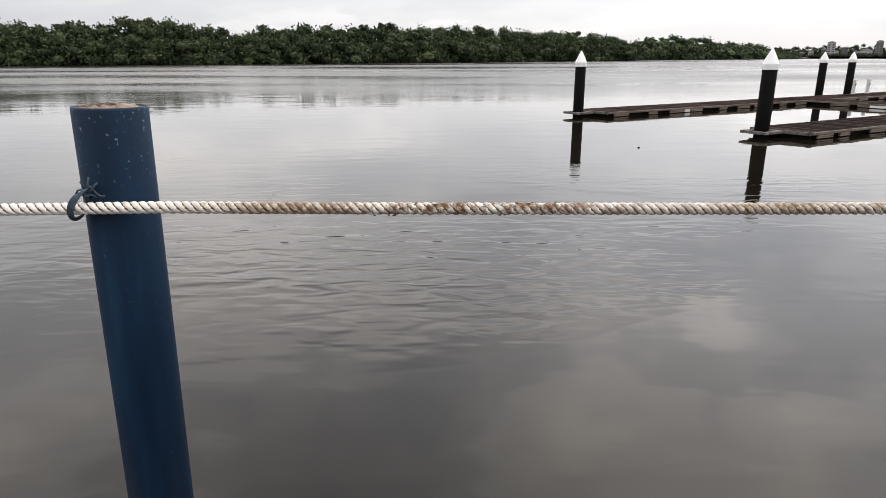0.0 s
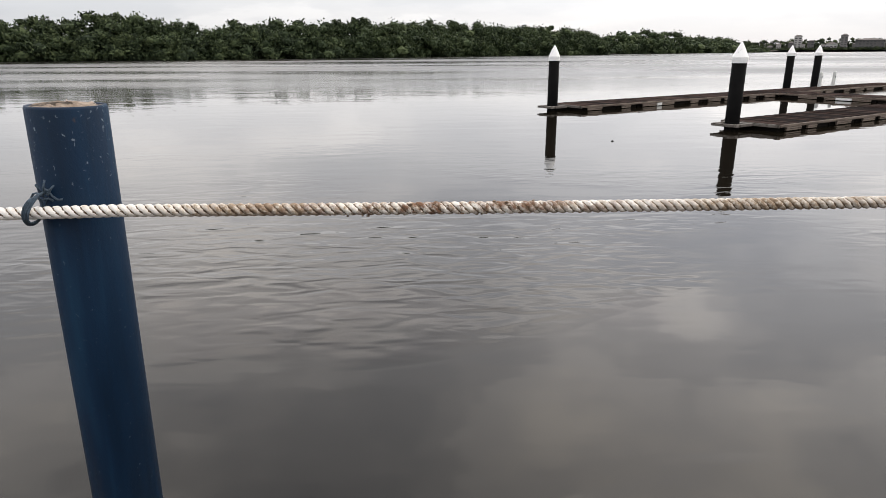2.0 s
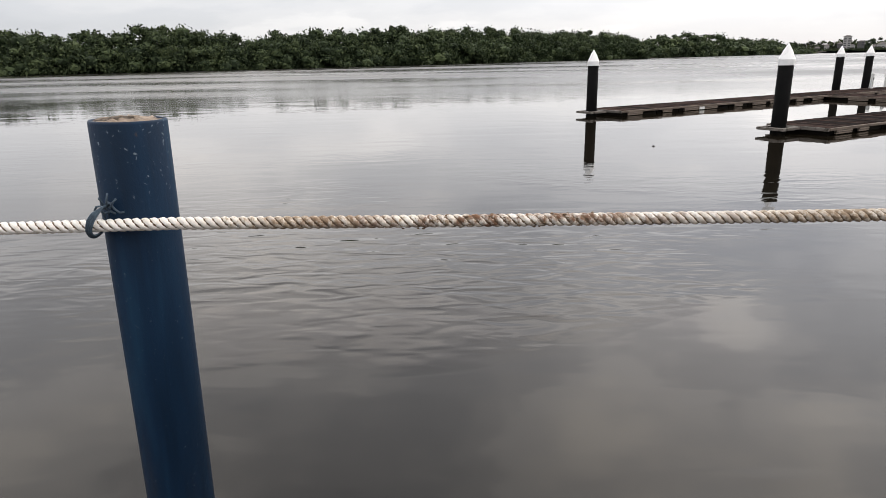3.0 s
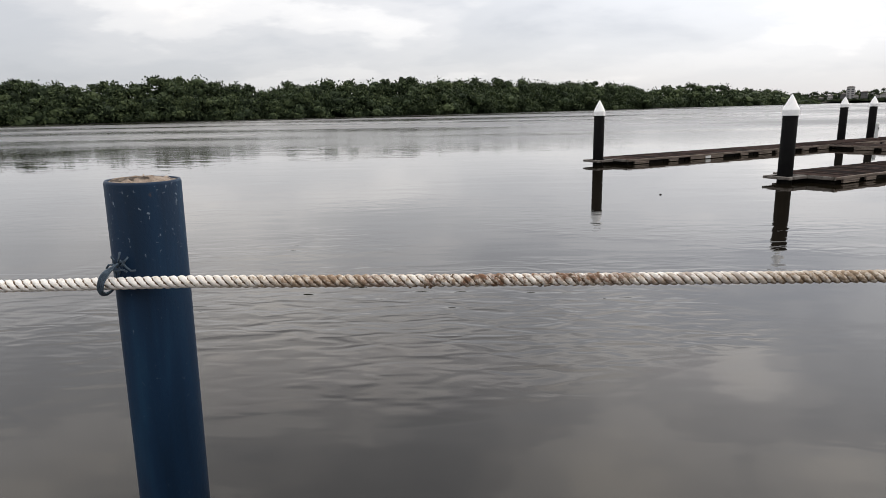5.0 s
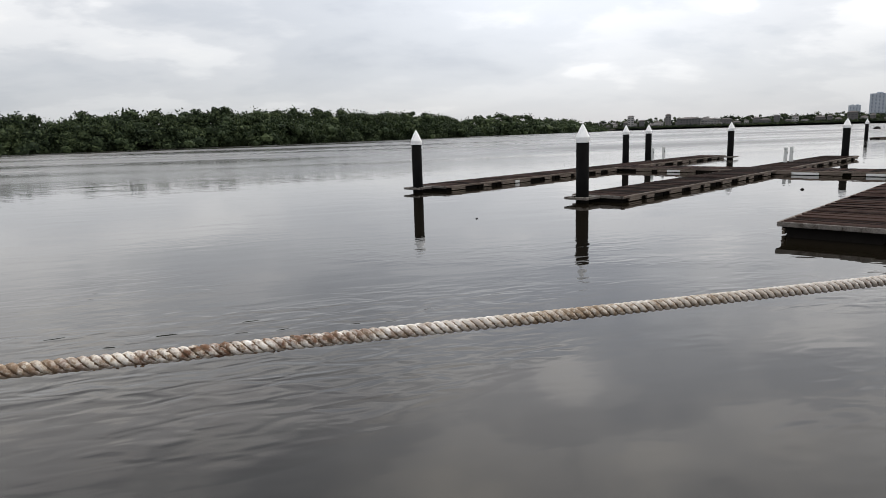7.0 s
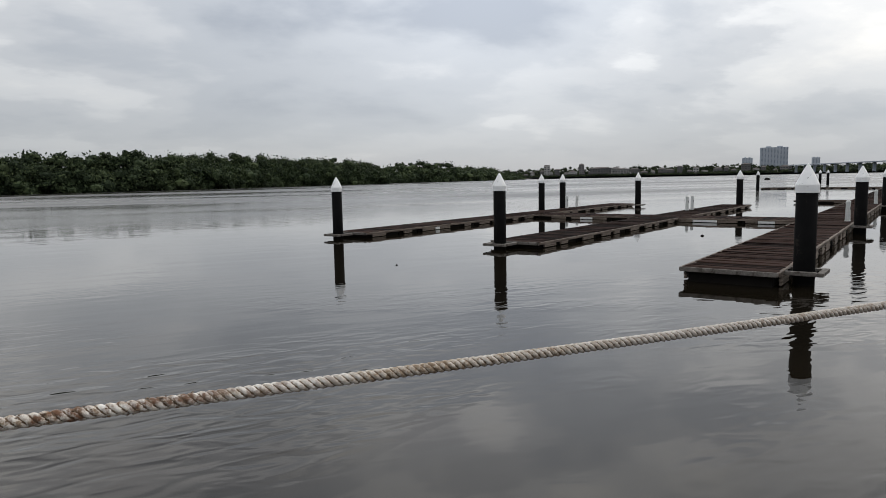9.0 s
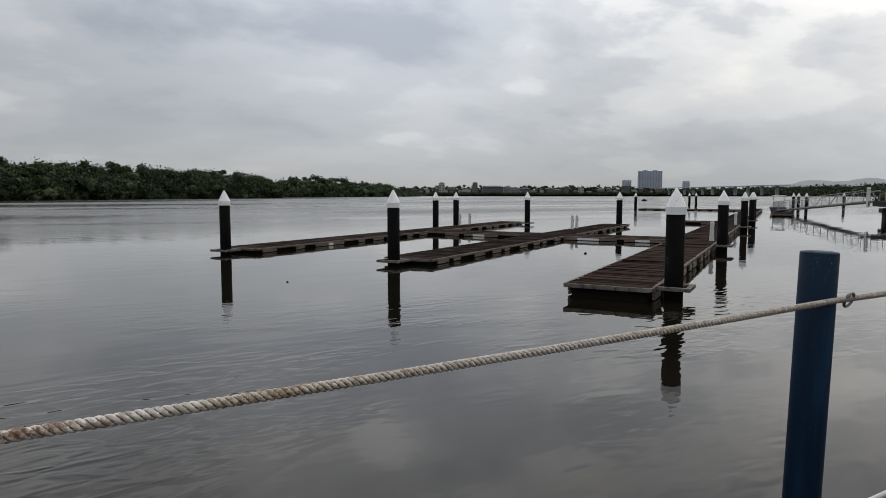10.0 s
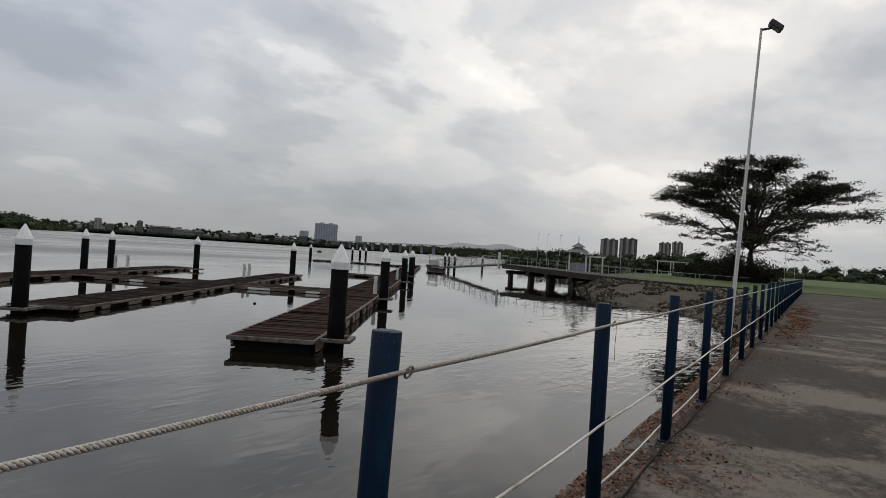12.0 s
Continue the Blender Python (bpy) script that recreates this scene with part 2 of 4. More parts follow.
def pavement_material():
    """Old concrete: dark damp film, pale worn areas, speckle of grit and hairline cracks."""
    m = bpy.data.materials.new("stained_concrete")
    m.use_nodes = True
    n = Nodes(m.node_tree)
    place = n.add("ShaderNodeTexCoord").outputs["Object"]
    broad = n.noise(n.mapping(place, (0.9, 1.0, 1), (0, 0, 0.2), (2.6, 0.7, 0)), 0.50, 6, 0.62, 0.6)
    mid = n.noise(n.mapping(place, (1, 1, 1)), 4.0, 8, 0.76, 0.3)
    grit = n.noise(place, 34.0, 6, 0.8)
    film = n.math("ADD", n.math("MULTIPLY", broad, 0.62), n.math("MULTIPLY", mid, 0.38))
    for x, y, wide in ((6.0, 0.30, 0.95), (10.3, -0.25, 0.9), (13.8, -0.7, 1.0)):
        gap = n.vec("LENGTH", n.vec("SUBTRACT", place, (x, y, QUAY)))
        film = n.math("ADD", film, n.ramp(n.math("ADD", n.math("DIVIDE", gap, wide), n.math("MULTIPLY_ADD", mid, 1.6, -0.8)), [(0.55, 0.075), (1.1, 0.0)]))
    # pale worn joints across the quay
    split = n.add("ShaderNodeSeparateXYZ")
    n.join(place, split.inputs[0])
    for x, wide in ((15.1, 0.45), (9.8, 0.40), (7.0, 0.5), (19.5, 0.5)):
        off = n.math("ABSOLUTE", n.math("SUBTRACT", split.outputs[0], n.math("MULTIPLY_ADD", broad, 1.4, x - 0.7)))
        film = n.math("ADD", film, n.ramp(n.math("ADD", n.math("DIVIDE", off, wide), n.math("MULTIPLY_ADD", mid, 1.2, -0.6)), [(0.2, 0.085), (0.9, 0.0)]))
    crumbs = n.noise(place, 13.0, 6, 0.75)
    film = n.math("ADD", film, n.math("MULTIPLY_ADD", crumbs, 0.34, -0.17))
    colour = n.ramp(film, [(0.40, (0.016, 0.011, 0.008)), (0.47, (0.028, 0.020, 0.015)), (0.52, (0.046, 0.035, 0.027)), (0.56, (0.085, 0.069, 0.055)), (0.62, (0.17, 0.145, 0.12))])
    colour = n.mix(n.ramp(grit, [(0.30, 0.75), (0.46, 0.0)]), colour, (0.022, 0.018, 0.016))
    colour = n.mix(n.ramp(grit, [(0.60, 0.0), (0.72, 0.55)]), colour, (0.24, 0.21, 0.18))
    crack = n.add("ShaderNodeTexVoronoi")
    crack.feature = "DISTANCE_TO_EDGE"
    n.join(n.mapping(place, (1, 0.8, 1)), crack.inputs["Vector"])
    crack.inputs["Scale"].default_value = 0.32
    line = n.ramp(n.math("ADD", crack.outputs[0], n.math("MULTIPLY", mid, 0.02)), [(0.008, 0.45), (0.012, 0.0)])
    colour = n.mix(line, colour, (0.02, 0.017, 0.014))
    p = n.add("ShaderNodeBsdfPrincipled")
    n.join(colour, p.inputs["Base Color"])
    n.join(n.ramp(film, [(0.40, 0.72), (0.60, 0.95)]), p.inputs["Roughness"])
    p.inputs["Specular IOR Level"].default_value = 0.3
    b = n.add("ShaderNodeBump")
    b.inputs["Strength"].default_value, b.inputs["Distance"].default_value = 0.7, 0.012
    n.join(n.math("ADD", grit, n.math("MULTIPLY", mid, 1.5)), b.inputs["Height"])
    n.join(b.outputs[0], p.inputs["Normal"])
    n.join(p.outputs[0], n.add("ShaderNodeOutputMaterial").inputs[0])
    return m


M = {
    "water": water_material(),
    "blue": blue_paint(),
    "rope": rope_material("dirty_rope", 1.0),
    "rope_clean": rope_material("pale_rope", 0.25),
    # brown dirt tone; as the ropes' core it also paints groove shade
    "grime": surface("rope_grime_groove_shade", [(0.035, 0.019, 0.010), (0.10, 0.060, 0.034), (0.22, 0.16, 0.11)], 5, 0.9, 0.2, 150),
    "cord": surface("blue_cord", [(0.015, 0.03, 0.05), (0.07, 0.11, 0.15)], 200, 0.7, 0.3, 700),
    "steel": surface("dull_steel", [(0.16, 0.16, 0.16), (0.30, 0.29, 0.28)], 60, 0.5, 0.1, 300, metal=0.8),
    "concrete_fill": surface("cracked_mortar", [(0.10, 0.075, 0.055), (0.26, 0.20, 0.15), (0.40, 0.33, 0.27)], 30, 0.9, 0.8, 160,
                             depth=0.006, stain=(0.055, 0.04, 0.028), stain_scale=55, stain_at=(0.52, 0.58)),
    "pavement": pavement_material(),
    "coping": surface("quay_edge", [(0.08, 0.07, 0.06), (0.16, 0.145, 0.13)], 3, 0.9, 0.5, 50, depth=0.008),
    "hose": surface("black_hose", [(0.006, 0.006, 0.006), (0.014, 0.013, 0.012)], 20, 0.75, 0.1, 200, spec=0.15),
    "leaf_litter": surface("dead_leaves", [(0.035, 0.015, 0.008), (0.11, 0.043, 0.020), (0.24, 0.11, 0.05)], 5, 0.8, 0.1, 40, island=0.9),
    "pile": surface("black_sleeve", [(0.003, 0.003, 0.0035), (0.007, 0.007, 0.007)], 3, 0.8, 0.2, 40, stain=(0.03, 0.026, 0.022), stain_scale=2.5, stain_at=(0.62, 0.78), spec=0.06),
    "pile_cap": surface("white_cap", [(0.80, 0.81, 0.82), (0.90, 0.90, 0.90)], 6, 0.5, 0.1, 60, stain=(0.25, 0.25, 0.25), stain_scale=7, stain_at=(0.62, 0.7)),
    "plank": surface("wet_boards", [(0.006, 0.0036, 0.003), (0.015, 0.0078, 0.0062), (0.046, 0.028, 0.023)], 3, 0.9, 0.4, 30, stretch=(6, 0.6, 1), each=1.0, island=0.9, depth=0.004, spec=0.03),
    "waler": surface("weathered_timber", [(0.028, 0.019, 0.014), (0.085, 0.063, 0.049), (0.20, 0.16, 0.13)], 2.5, 0.8, 0.4, 30, stretch=(0.6, 4, 4), island=0.5),
    "grey_edge": surface("grey_edge", [(0.06, 0.05, 0.043), (0.14, 0.125, 0.112), (0.26, 0.24, 0.22)], 4, 0.8, 0.3, 40, stain=(0.035, 0.026, 0.02), stain_scale=5),
    "float": surface("black_float", [(0.006, 0.005, 0.005), (0.016, 0.014, 0.012)], 3, 0.8, 0.2, 30, spec=0.1),
    "white_float": surface("white_float", [(0.62, 0.62, 0.60), (0.80, 0.80, 0.79)], 4, 0.6, 0.1, 40),
    "pedestal": surface("white_plastic", [(0.50, 0.51, 0.50), (0.68, 0.69, 0.68)], 5, 0.5, 0.1, 60),
    "galvanised": surface("galvanised", [(0.22, 0.23, 0.23), (0.36, 0.37, 0.37)], 8, 0.6, 0.1, 60, metal=0.5),
    "white_paint": surface("white_paint", [(0.55, 0.55, 0.54), (0.74, 0.74, 0.73)], 4, 0.5, 0.1, 50),
    # near black: the shade under the bridge is put into the concrete's colour
    "pier_concrete": surface("pier_concrete", [(0.016, 0.012, 0.010), (0.042, 0.034, 0.028)], 0.8, 0.85, 0.3, 14, stain=(0.03, 0.027, 0.024), stain_scale=0.7),
    "stone": surface("bank_stone", [(0.022, 0.016, 0.008), (0.052, 0.039, 0.023), (0.15, 0.12, 0.085)], 1.2, 0.9, 0.4, 12, each=0.9, island=0.9, depth=0.03),
    "mud": surface("bank_mud", [(0.022, 0.018, 0.009), (0.058, 0.045, 0.026)], 0.7, 0.9, 0.5, 8, depth=0.05),
    "grass": surface("mown_grass", [(0.030, 0.052, 0.009), (0.058, 0.092, 0.014), (0.105, 0.125, 0.026)], 0.12, 0.95, 0.5, 3, depth=0.05),
    "mangrove": surface("mangrove_leaves", [(0.018, 0.028, 0.014), (0.038, 0.055, 0.026), (0.072, 0.094, 0.042)], 0.10, 0.75, 0.0, 0.7, island=0.40, spec=0.15),
    "far_green": surface("far_woods", [(0.012, 0.019, 0.011), (0.026, 0.037, 0.017), (0.048, 0.062, 0.026)], 0.05, 0.8, 0.0, 0.6, island=0.6, spec=0.2),
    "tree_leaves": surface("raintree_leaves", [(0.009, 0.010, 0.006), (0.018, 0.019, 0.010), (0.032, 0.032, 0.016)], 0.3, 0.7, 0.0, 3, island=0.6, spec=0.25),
    "bark": surface("bark", [(0.02, 0.016, 0.013), (0.055, 0.045, 0.037)], 2, 0.9, 0.6, 10, depth=0.03),
    "tower": surface("tower_wall", [(0.36, 0.40, 0.46), (0.43, 0.47, 0.53)], 0.05, 0.8, 0.0, 0.5),
    "tower_dark": surface("tower_window", [(0.17, 0.20, 0.25), (0.23, 0.26, 0.31)], 0.1, 0.5, 0.0, 1),
    "flats_pale": surface("flats_bay", [(0.25, 0.235, 0.22), (0.34, 0.325, 0.305)], 0.08, 0.8, 0.0, 0.6),
    "flats": surface("flats_wall", [(0.085, 0.083, 0.082), (0.13, 0.125, 0.12)], 0.08, 0.8, 0.0, 0.6),
    "flats_dark": surface("flats_window", [(0.045, 0.045, 0.05), (0.085, 0.085, 0.09)], 0.2, 0.5, 0.0, 1, island=0.6),
    # greyed and low in contrast: distance haze is put into the wall colours
    "town": surface("town_wall", [(0.12, 0.115, 0.115), (0.21, 0.20, 0.195), (0.42, 0.41, 0.40)], 0.01, 0.8, 0.0, 0.2, each=1.2),
    "roof": surface("grey_roof", [(0.10, 0.105, 0.12), (0.17, 0.175, 0.19)], 1, 0.6, 0.2, 8),
    # roof brown dulled towards grey, again haze painted into the colour
    "brown_roof": surface("brown_roof", [(0.085, 0.075, 0.072), (0.14, 0.125, 0.12)], 0.05, 0.8, 0.0, 1),
    # near-white so that the colour itself carries the distance haze
    "hill": surface("haze_pale_hill", [(0.86, 0.88, 0.90), (0.92, 0.94, 0.96)], 0.002, 1.0, 0.0, 0.02, spec=0.0),
    "lamp_head": surface("lamp_head", [(0.02, 0.02, 0.022), (0.05, 0.05, 0.05)], 10, 0.5, 0.1, 60),
}

# ---- mesh tools ----


def part(name, bm, material, parent=None, label="", smooth=False):
    """Links a bmesh as one mesh object under a thing or under a part."""
    data = bpy.data.meshes.new(name)
    if smooth:
        for f in bm.faces:
            f.smooth = True
    bm.to_mesh(data)
    bm.free()
    data.materials.append(material)
    ob = new(name, data)
    ob.parent = parent
    return tagged(ob, label)


def thing(name, m, label, category, group="", kind=""):
    ob = new(name)
    ob.matrix_basis = m
    return tagged(ob, label, category, group, kind)


def box(bm, x0, x1, y0, y1, z0, z1, bevel=0.0):
    got = bmesh.ops.create_cube(bm, size=1, matrix=Matrix.LocRotScale(
        ((x0 + x1) / 2, (y0 + y1) / 2, (z0 + z1) / 2), None, (x1 - x0, y1 - y0, z1 - z0)))
    if bevel:
        edges = {e for v in got["verts"] for e in v.link_edges}
        bmesh.ops.bevel(bm, geom=list(edges), offset=bevel, segments=2, affect="EDGES", profile=0.5)
    return bm


def boxed(*args, **kw):
    return box(bmesh.new(), *args, **kw)


def rod(bm, a, b, r0, r1=None, sides=10, caps=True):
    a, b = Vector(a), Vector(b)
    m = Matrix.Translation((a + b) / 2) @ (b - a).to_track_quat("Z", "Y").to_matrix().to_4x4()
    bmesh.ops.create_cone(bm, cap_ends=caps, segments=sides, radius1=r0, radius2=r0 if r1 is None else r1, depth=(b - a).length, matrix=m)
    return bm


def lathe(bm, profile, sides=24, base=(0, 0, 0)):
    rings = []
    for r, z in profile:
        rings.append([bm.verts.new((base[0] + r * math.cos(2 * math.pi * i / sides), base[1] + r * math.sin(2 * math.pi * i / sides), base[2] + z))
                      for i in range(sides)])
    for a, b in zip(rings, rings[1:]):
        for i in range(sides):
            bm.faces.new((a[i], a[(i + 1) % sides], b[(i + 1) % sides], b[i]))
    bm.faces.new(list(reversed(rings[0])))
    bm.faces.new(rings[-1])
    return bm


def sweep(bm, points, radius, sides=6):
    """A tube along points; radius: a number or one for each point."""
    rings = []
    for i, p in enumerate(points):
        way = (Vector(points[min(i + 1, len(points) - 1)]) - Vector(points[max(i - 1, 0)])).normalized()
        side = way.cross(Vector((0, 0, 1)))
        side = side.normalized() if side.length > 1e-4 else Vector((1, 0, 0))
        up = side.cross(way)
        r = radius if isinstance(radius, (int, float)) else radius[i]
        rings.append([bm.verts.new(Vector(p) + r * (math.cos(2 * math.pi * k / sides) * side + math.sin(2 * math.pi * k / sides) * up)) for k in range(sides)])
    for a, b in zip(rings, rings[1:]):
        for k in range(sides):
            bm.faces.new((a[k], a[(k + 1) % sides], b[(k + 1) % sides], b[k]))
    bm.faces.new(list(reversed(rings[0])))
    bm.faces.new(rings[-1])
    return bm


def raw(name, verts, faces, material, parent=None, smooth=False):
    data = bpy.data.meshes.new(name)
    data.from_pydata(verts, [], faces)
    if smooth:
        data.polygons.foreach_set("use_smooth", [True] * len(faces))
    data.materials.append(material)
    ob = new(name, data)
    ob.parent = parent
    return ob


def leaf_cards(centres, sizes, rng, flat=0.0):
    """Bent leaf clusters, two triangles each, turned every way."""
    c = np.asarray(centres)
    k = len(c)
    a = rng.normal(size=(k, 3))
    b = rng.normal(size=(k, 3))
    a[:, 2] *= 1 - flat
    b[:, 2] *= 1 - flat
    a /= np.linalg.norm(a, axis=1, keepdims=True)
    b -= a * (a * b).sum(1, keepdims=True)
    b /= np.linalg.norm(b, axis=1, keepdims=True)
    s = np.asarray(sizes)[:, None]
    n = np.cross(a, b)
    v = np.stack([c - a * s, c - b * s * 0.55 + n * s * 0.2, c + a * s, c + b * s * 0.55 + n * s * 0.2], 1).reshape(-1, 3)
    f = np.arange(4 * k).reshape(-1, 4)
    return v, f


# ---- water and land ----
tagged(raw("water", [(-4000, 1.20, WATER), (4000, 1.20, WATER), (4000, 4500, WATER), (-4000, 4500, WATER)], [(0, 1, 2, 3)], M["water"]),
       "calm grey-brown river water mirroring the clouds", "water", kind="structure")

bm = boxed(-60, 66, -60, 1.0, QUAY - 1.5, QUAY)
tagged(part("pavement", bm, M["pavement"]), "stained grey concrete quay pavement with dark damp patches", "pavement", kind="structure")
bm = bmesh.new()
steps = 90
rng = np.random.default_rng(5)
edge = [1.27 + 0.02 * rng.normal() + (0.0 if i < 50 else 0.0015 * (i - 50)) for i in range(steps + 1)]
xs = [-40 + 106 * i / steps for i in range(steps + 1)]
rows = [[bm.verts.new((x, y, z)) for x, y, z in zip(xs, ys, zs)] for ys, zs in (
    ([1.0] * (steps + 1), [QUAY - 0.004] * (steps + 1)), ([e - 0.03 for e in edge], [QUAY - 0.012 + 0.006 * rng.normal() for e in edge]),
    (edge, [QUAY - 0.05] * (steps + 1)), ([e + 0.01 for e in edge], [WATER - 0.6] * (steps + 1)))]
for a, b in zip(rows, rows[1:]):
    for i in range(steps):
        bm.faces.new((a[i], a[i + 1], b[i + 1], b[i]))
bmesh.ops.recalc_face_normals(bm, faces=bm.faces)
tagged(part("quay_edge", bm, M["coping"]), "rough worn concrete edge of the quay above the water", "quay edge", kind="structure")

# bank: stony slope between the water and the grass, from the end of the open quay to the bridge
SHORE = [(23.0, 1.3), (28.0, 2.5), (33.5, 4.1), (37.0, 5.4), (39.2, 6.6), (40.8, 8.4), (43.5, 11.2), (50.5, 15.3), (64.0, 22.5), (84.0, 26.5), (130.0, 29.0)]
CREST = [(24.0, 1.30, -0.13), (32.0, 2.06, -0.12), (42.0, 3.13, -0.10), (52.0, 5.0, -0.06), (57.8, 8.24, -0.04), (58.3, 12.44, -0.02), (60.5, 17.26, 0.0), (66.0, 19.8, 0.05), (76.0, 21.9, 0.1), (96.0, 24.0, 0.15), (134.0, 25.8, 0.2)]




def bank_point(s, k):
    """A point of the slope: s along the shore from 0 to 1, k from the water (0) to the crest (1)."""
    f = s * (len(SHORE) - 1)
    i = min(int(f), len(SHORE) - 2)
    f -= i
    a = Vector((*SHORE[i], WATER - 0.25)).lerp(Vector((*SHORE[i + 1], WATER - 0.25)), f)
    b = Vector(CREST[i]).lerp(Vector(CREST[i + 1]), f)
    p = a.lerp(b, k)
    p.z += 0.18 * math.sin(math.pi * k)
    return p


rng = np.random.default_rng(11)
ns, nk = 140, 12
verts, faces = [], []
for i in range(ns + 1):
    for j in range(nk + 1):
        p = bank_point(i / ns, j / nk)
        if 0 < j < nk:
            p.z += 0.12 * noise.noise(p * 0.9)
        verts.append(tuple(p))
for i in range(ns):
    for j in range(nk):
        a = i * (nk + 1) + j
        faces.append((a, a + nk + 1, a + nk + 2, a + 1))
tagged(raw("bank", verts, faces, M["mud"]), "muddy river bank sloping from the grass to the water", "bank", kind="structure")

# grass behind the crest and past the end of the pavement, one sheet to the horizon
gv = [c for c in CREST] + [(400, 60, 0.5), (4000, 500, 4.0), (4000, -4000, 0.5), (66, -4000, -0.10), (66, -60, -0.10), (66, 1.0, -0.10), (66, 1.31, -0.11), (40, 1.31, -0.13)]
bm = bmesh.new()
bm.faces.new([bm.verts.new(v) for v in gv])
bmesh.ops.triangulate(bm, faces=bm.faces)
bmesh.ops.recalc_face_normals(bm, faces=bm.faces)
tagged(part("ground", bm, M["grass"]), "mown green grass beyond the quay pavement", "grass", kind="structure")
tagged(raw("ground_behind", [(-4000, -60, QUAY - 0.05), (66, -60, QUAY - 0.05), (66, -4000, QUAY - 0.05), (-4000, -4000, QUAY - 0.05), (-4000, 1.2, QUAY - 0.05), (-60, 1.2, QUAY - 0.05), (-60, -60, QUAY - 0.05)],
           [(1, 0, 3, 2), (0, 6, 5, 4)], M["grass"]), "grass land behind the quay", "grass", kind="structure")

tagged(part("kerb", boxed(66.0, 66.2, -60, 1.2, QUAY - 0.3, QUAY + 0.07, bevel=0.02), M["coping"]), "dark worn concrete kerb at the end of the pavement", "kerb", kind="structure")

# ---- fence ----


def fence_post():
    post = thing("fence_post", pose(FIRST_POST - 0.022, FENCE_Y, 0, 0, 1.15, 0), "round blue-painted steel pipe fence post on the quay", "fence post", "posts of the rope fence")
    top = POST_TOP
    part("pipe", lathe(bmesh.new(), [(0.042, QUAY), (0.042, top - 0.003), (0.0408, top), (0.0385, top), (0.038, top - 0.012)], 40), M["blue"], post, smooth=False)
    for f in post.children[0].data.polygons:
        f.use_smooth = abs(f.normal.z) < 0.5
    part("top_cap", lathe(bmesh.new(), [(0.0395, top - 0.004), (0.0395, top - 0.001), (0.030, top + 0.002)], 30), M["blue"], post)
    part("base_collar", lathe(bmesh.new(), [(0.068, QUAY - 0.002), (0.068, QUAY + 0.012), (0.045, QUAY + 0.016)], 20), M["blue"], post)
    for z in (0.988, 0.45):
        bm = bmesh.new()
        sweep(bm, [(0.056 + 0.017 * math.cos(a), -0.046 - 0.006 * math.sin(a), z + 0.017 * math.sin(a)) for a in [2 * math.pi * i / 18 for i in range(19)]], 0.0035, 8)
        part("rope_ring", bm, M["steel"], post, "small welded steel ring holding the rope", smooth=True)
    return post


def mortar_fill(post, top):
    """Rough sandy mortar showing where the pipe's cap is gone."""
    bm = bmesh.new()
    rings, sides = 7, 30
    local = np.random.default_rng(3)
    grid = [[bm.verts.new((0.0392 * r / rings * math.cos(2 * math.pi * k / sides), 0.0392 * r / rings * math.sin(2 * math.pi * k / sides),
                           top - 0.002 + (0.0011 * local.normal() if r < rings else 0) + 0.0045 * (1 - (r / rings) ** 2))) for k in range(sides)] for r in range(1, rings + 1)]
    mid = bm.verts.new((0, 0, top + 0.003))
    for k in range(sides):
        bm.faces.new((mid, grid[0][k], grid[0][(k + 1) % sides]))
        for a, b in zip(grid, grid[1:]):
            bm.faces.new((a[k], b[k], b[(k + 1) % sides], a[(k + 1) % sides]))
    return part("mortar_fill", bm, M["concrete_fill"], post, "cracked sandy mortar filling the pipe's top")


post = fence_post()
posts = [post]
for i in list(range(-2, 0)) + list(range(1, 32)):
    posts.append(copy_thing(post, pose(FIRST_POST + SPACING * i + {1: 0.035, 2: 0.125, 3: 0.073, 4: 0.01}.get(i, 0.0), FENCE_Y + (0.0 if i < 8 else 0.004 * (i - 8)), 0, 0.5 * math.sin(i * 2.3), 1.7 if i == 1 else 0.6 + 0.5 * math.sin(i * 1.7))))

# the first post holds the rope with a blue cord in place of rings
for ob in [o for o in post.children if o.name in ("rope_ring", "top_cap")]:
    bpy.data.objects.remove(ob)
mortar_fill(post, POST_TOP)
bm = bmesh.new()
for k in range(4):
    pts = []
    for i in range(25):
        a = 2 * math.pi * i / 24
        pts.append((-0.028 + 0.003 * k + 0.008 * math.cos(a), -0.050 + 0.015 * math.sin(a + 0.3 * k), 0.988 + 0.017 * math.cos(a + 0.5) + 0.002 * k))
    sweep(bm, pts, 0.0012, 6)
for k, (a, b) in enumerate((((-0.030, -0.045, 1.003), (-0.014, -0.045, 1.010)), ((-0.014, -0.045, 1.010), (0.004, -0.046, 1.002)), ((-0.016, -0.045, 1.008), (-0.011, -0.048, 1.021)), ((-0.014, -0.045, 1.008), (-0.002, -0.048, 1.014)),
                            ((-0.022, -0.045, 1.004), (-0.006, -0.046, 0.998)), ((-0.018, -0.045, 1.010), (-0.021, -0.048, 1.018)))):
    sweep(bm, [Vector(a).lerp(Vector(b), t) + Vector((0, -0.003 * math.sin(t * 3.1), 0.003 * math.sin(t * 5 + k))) for t in (0, 0.25, 0.5, 0.75, 1)], 0.0012, 6)
cord = part("cord_tie", bm, M["cord"], post, "frayed blue cord knotted round the rope", smooth=True)


bm = bmesh.new()
sweep(bm, [(posts[4].matrix_basis.translation.x + 0.075 + 0.006 * math.sin(k), FENCE_Y - 0.05, 0.985 - 0.026 * k) for k in range(9)], 0.0016, 6)
part("cord_end", bm, M["grime"], None, smooth=True)
tagged(bpy.data.objects["cord_end"], "thin frayed cord end hanging down from the fence rope", "cord")


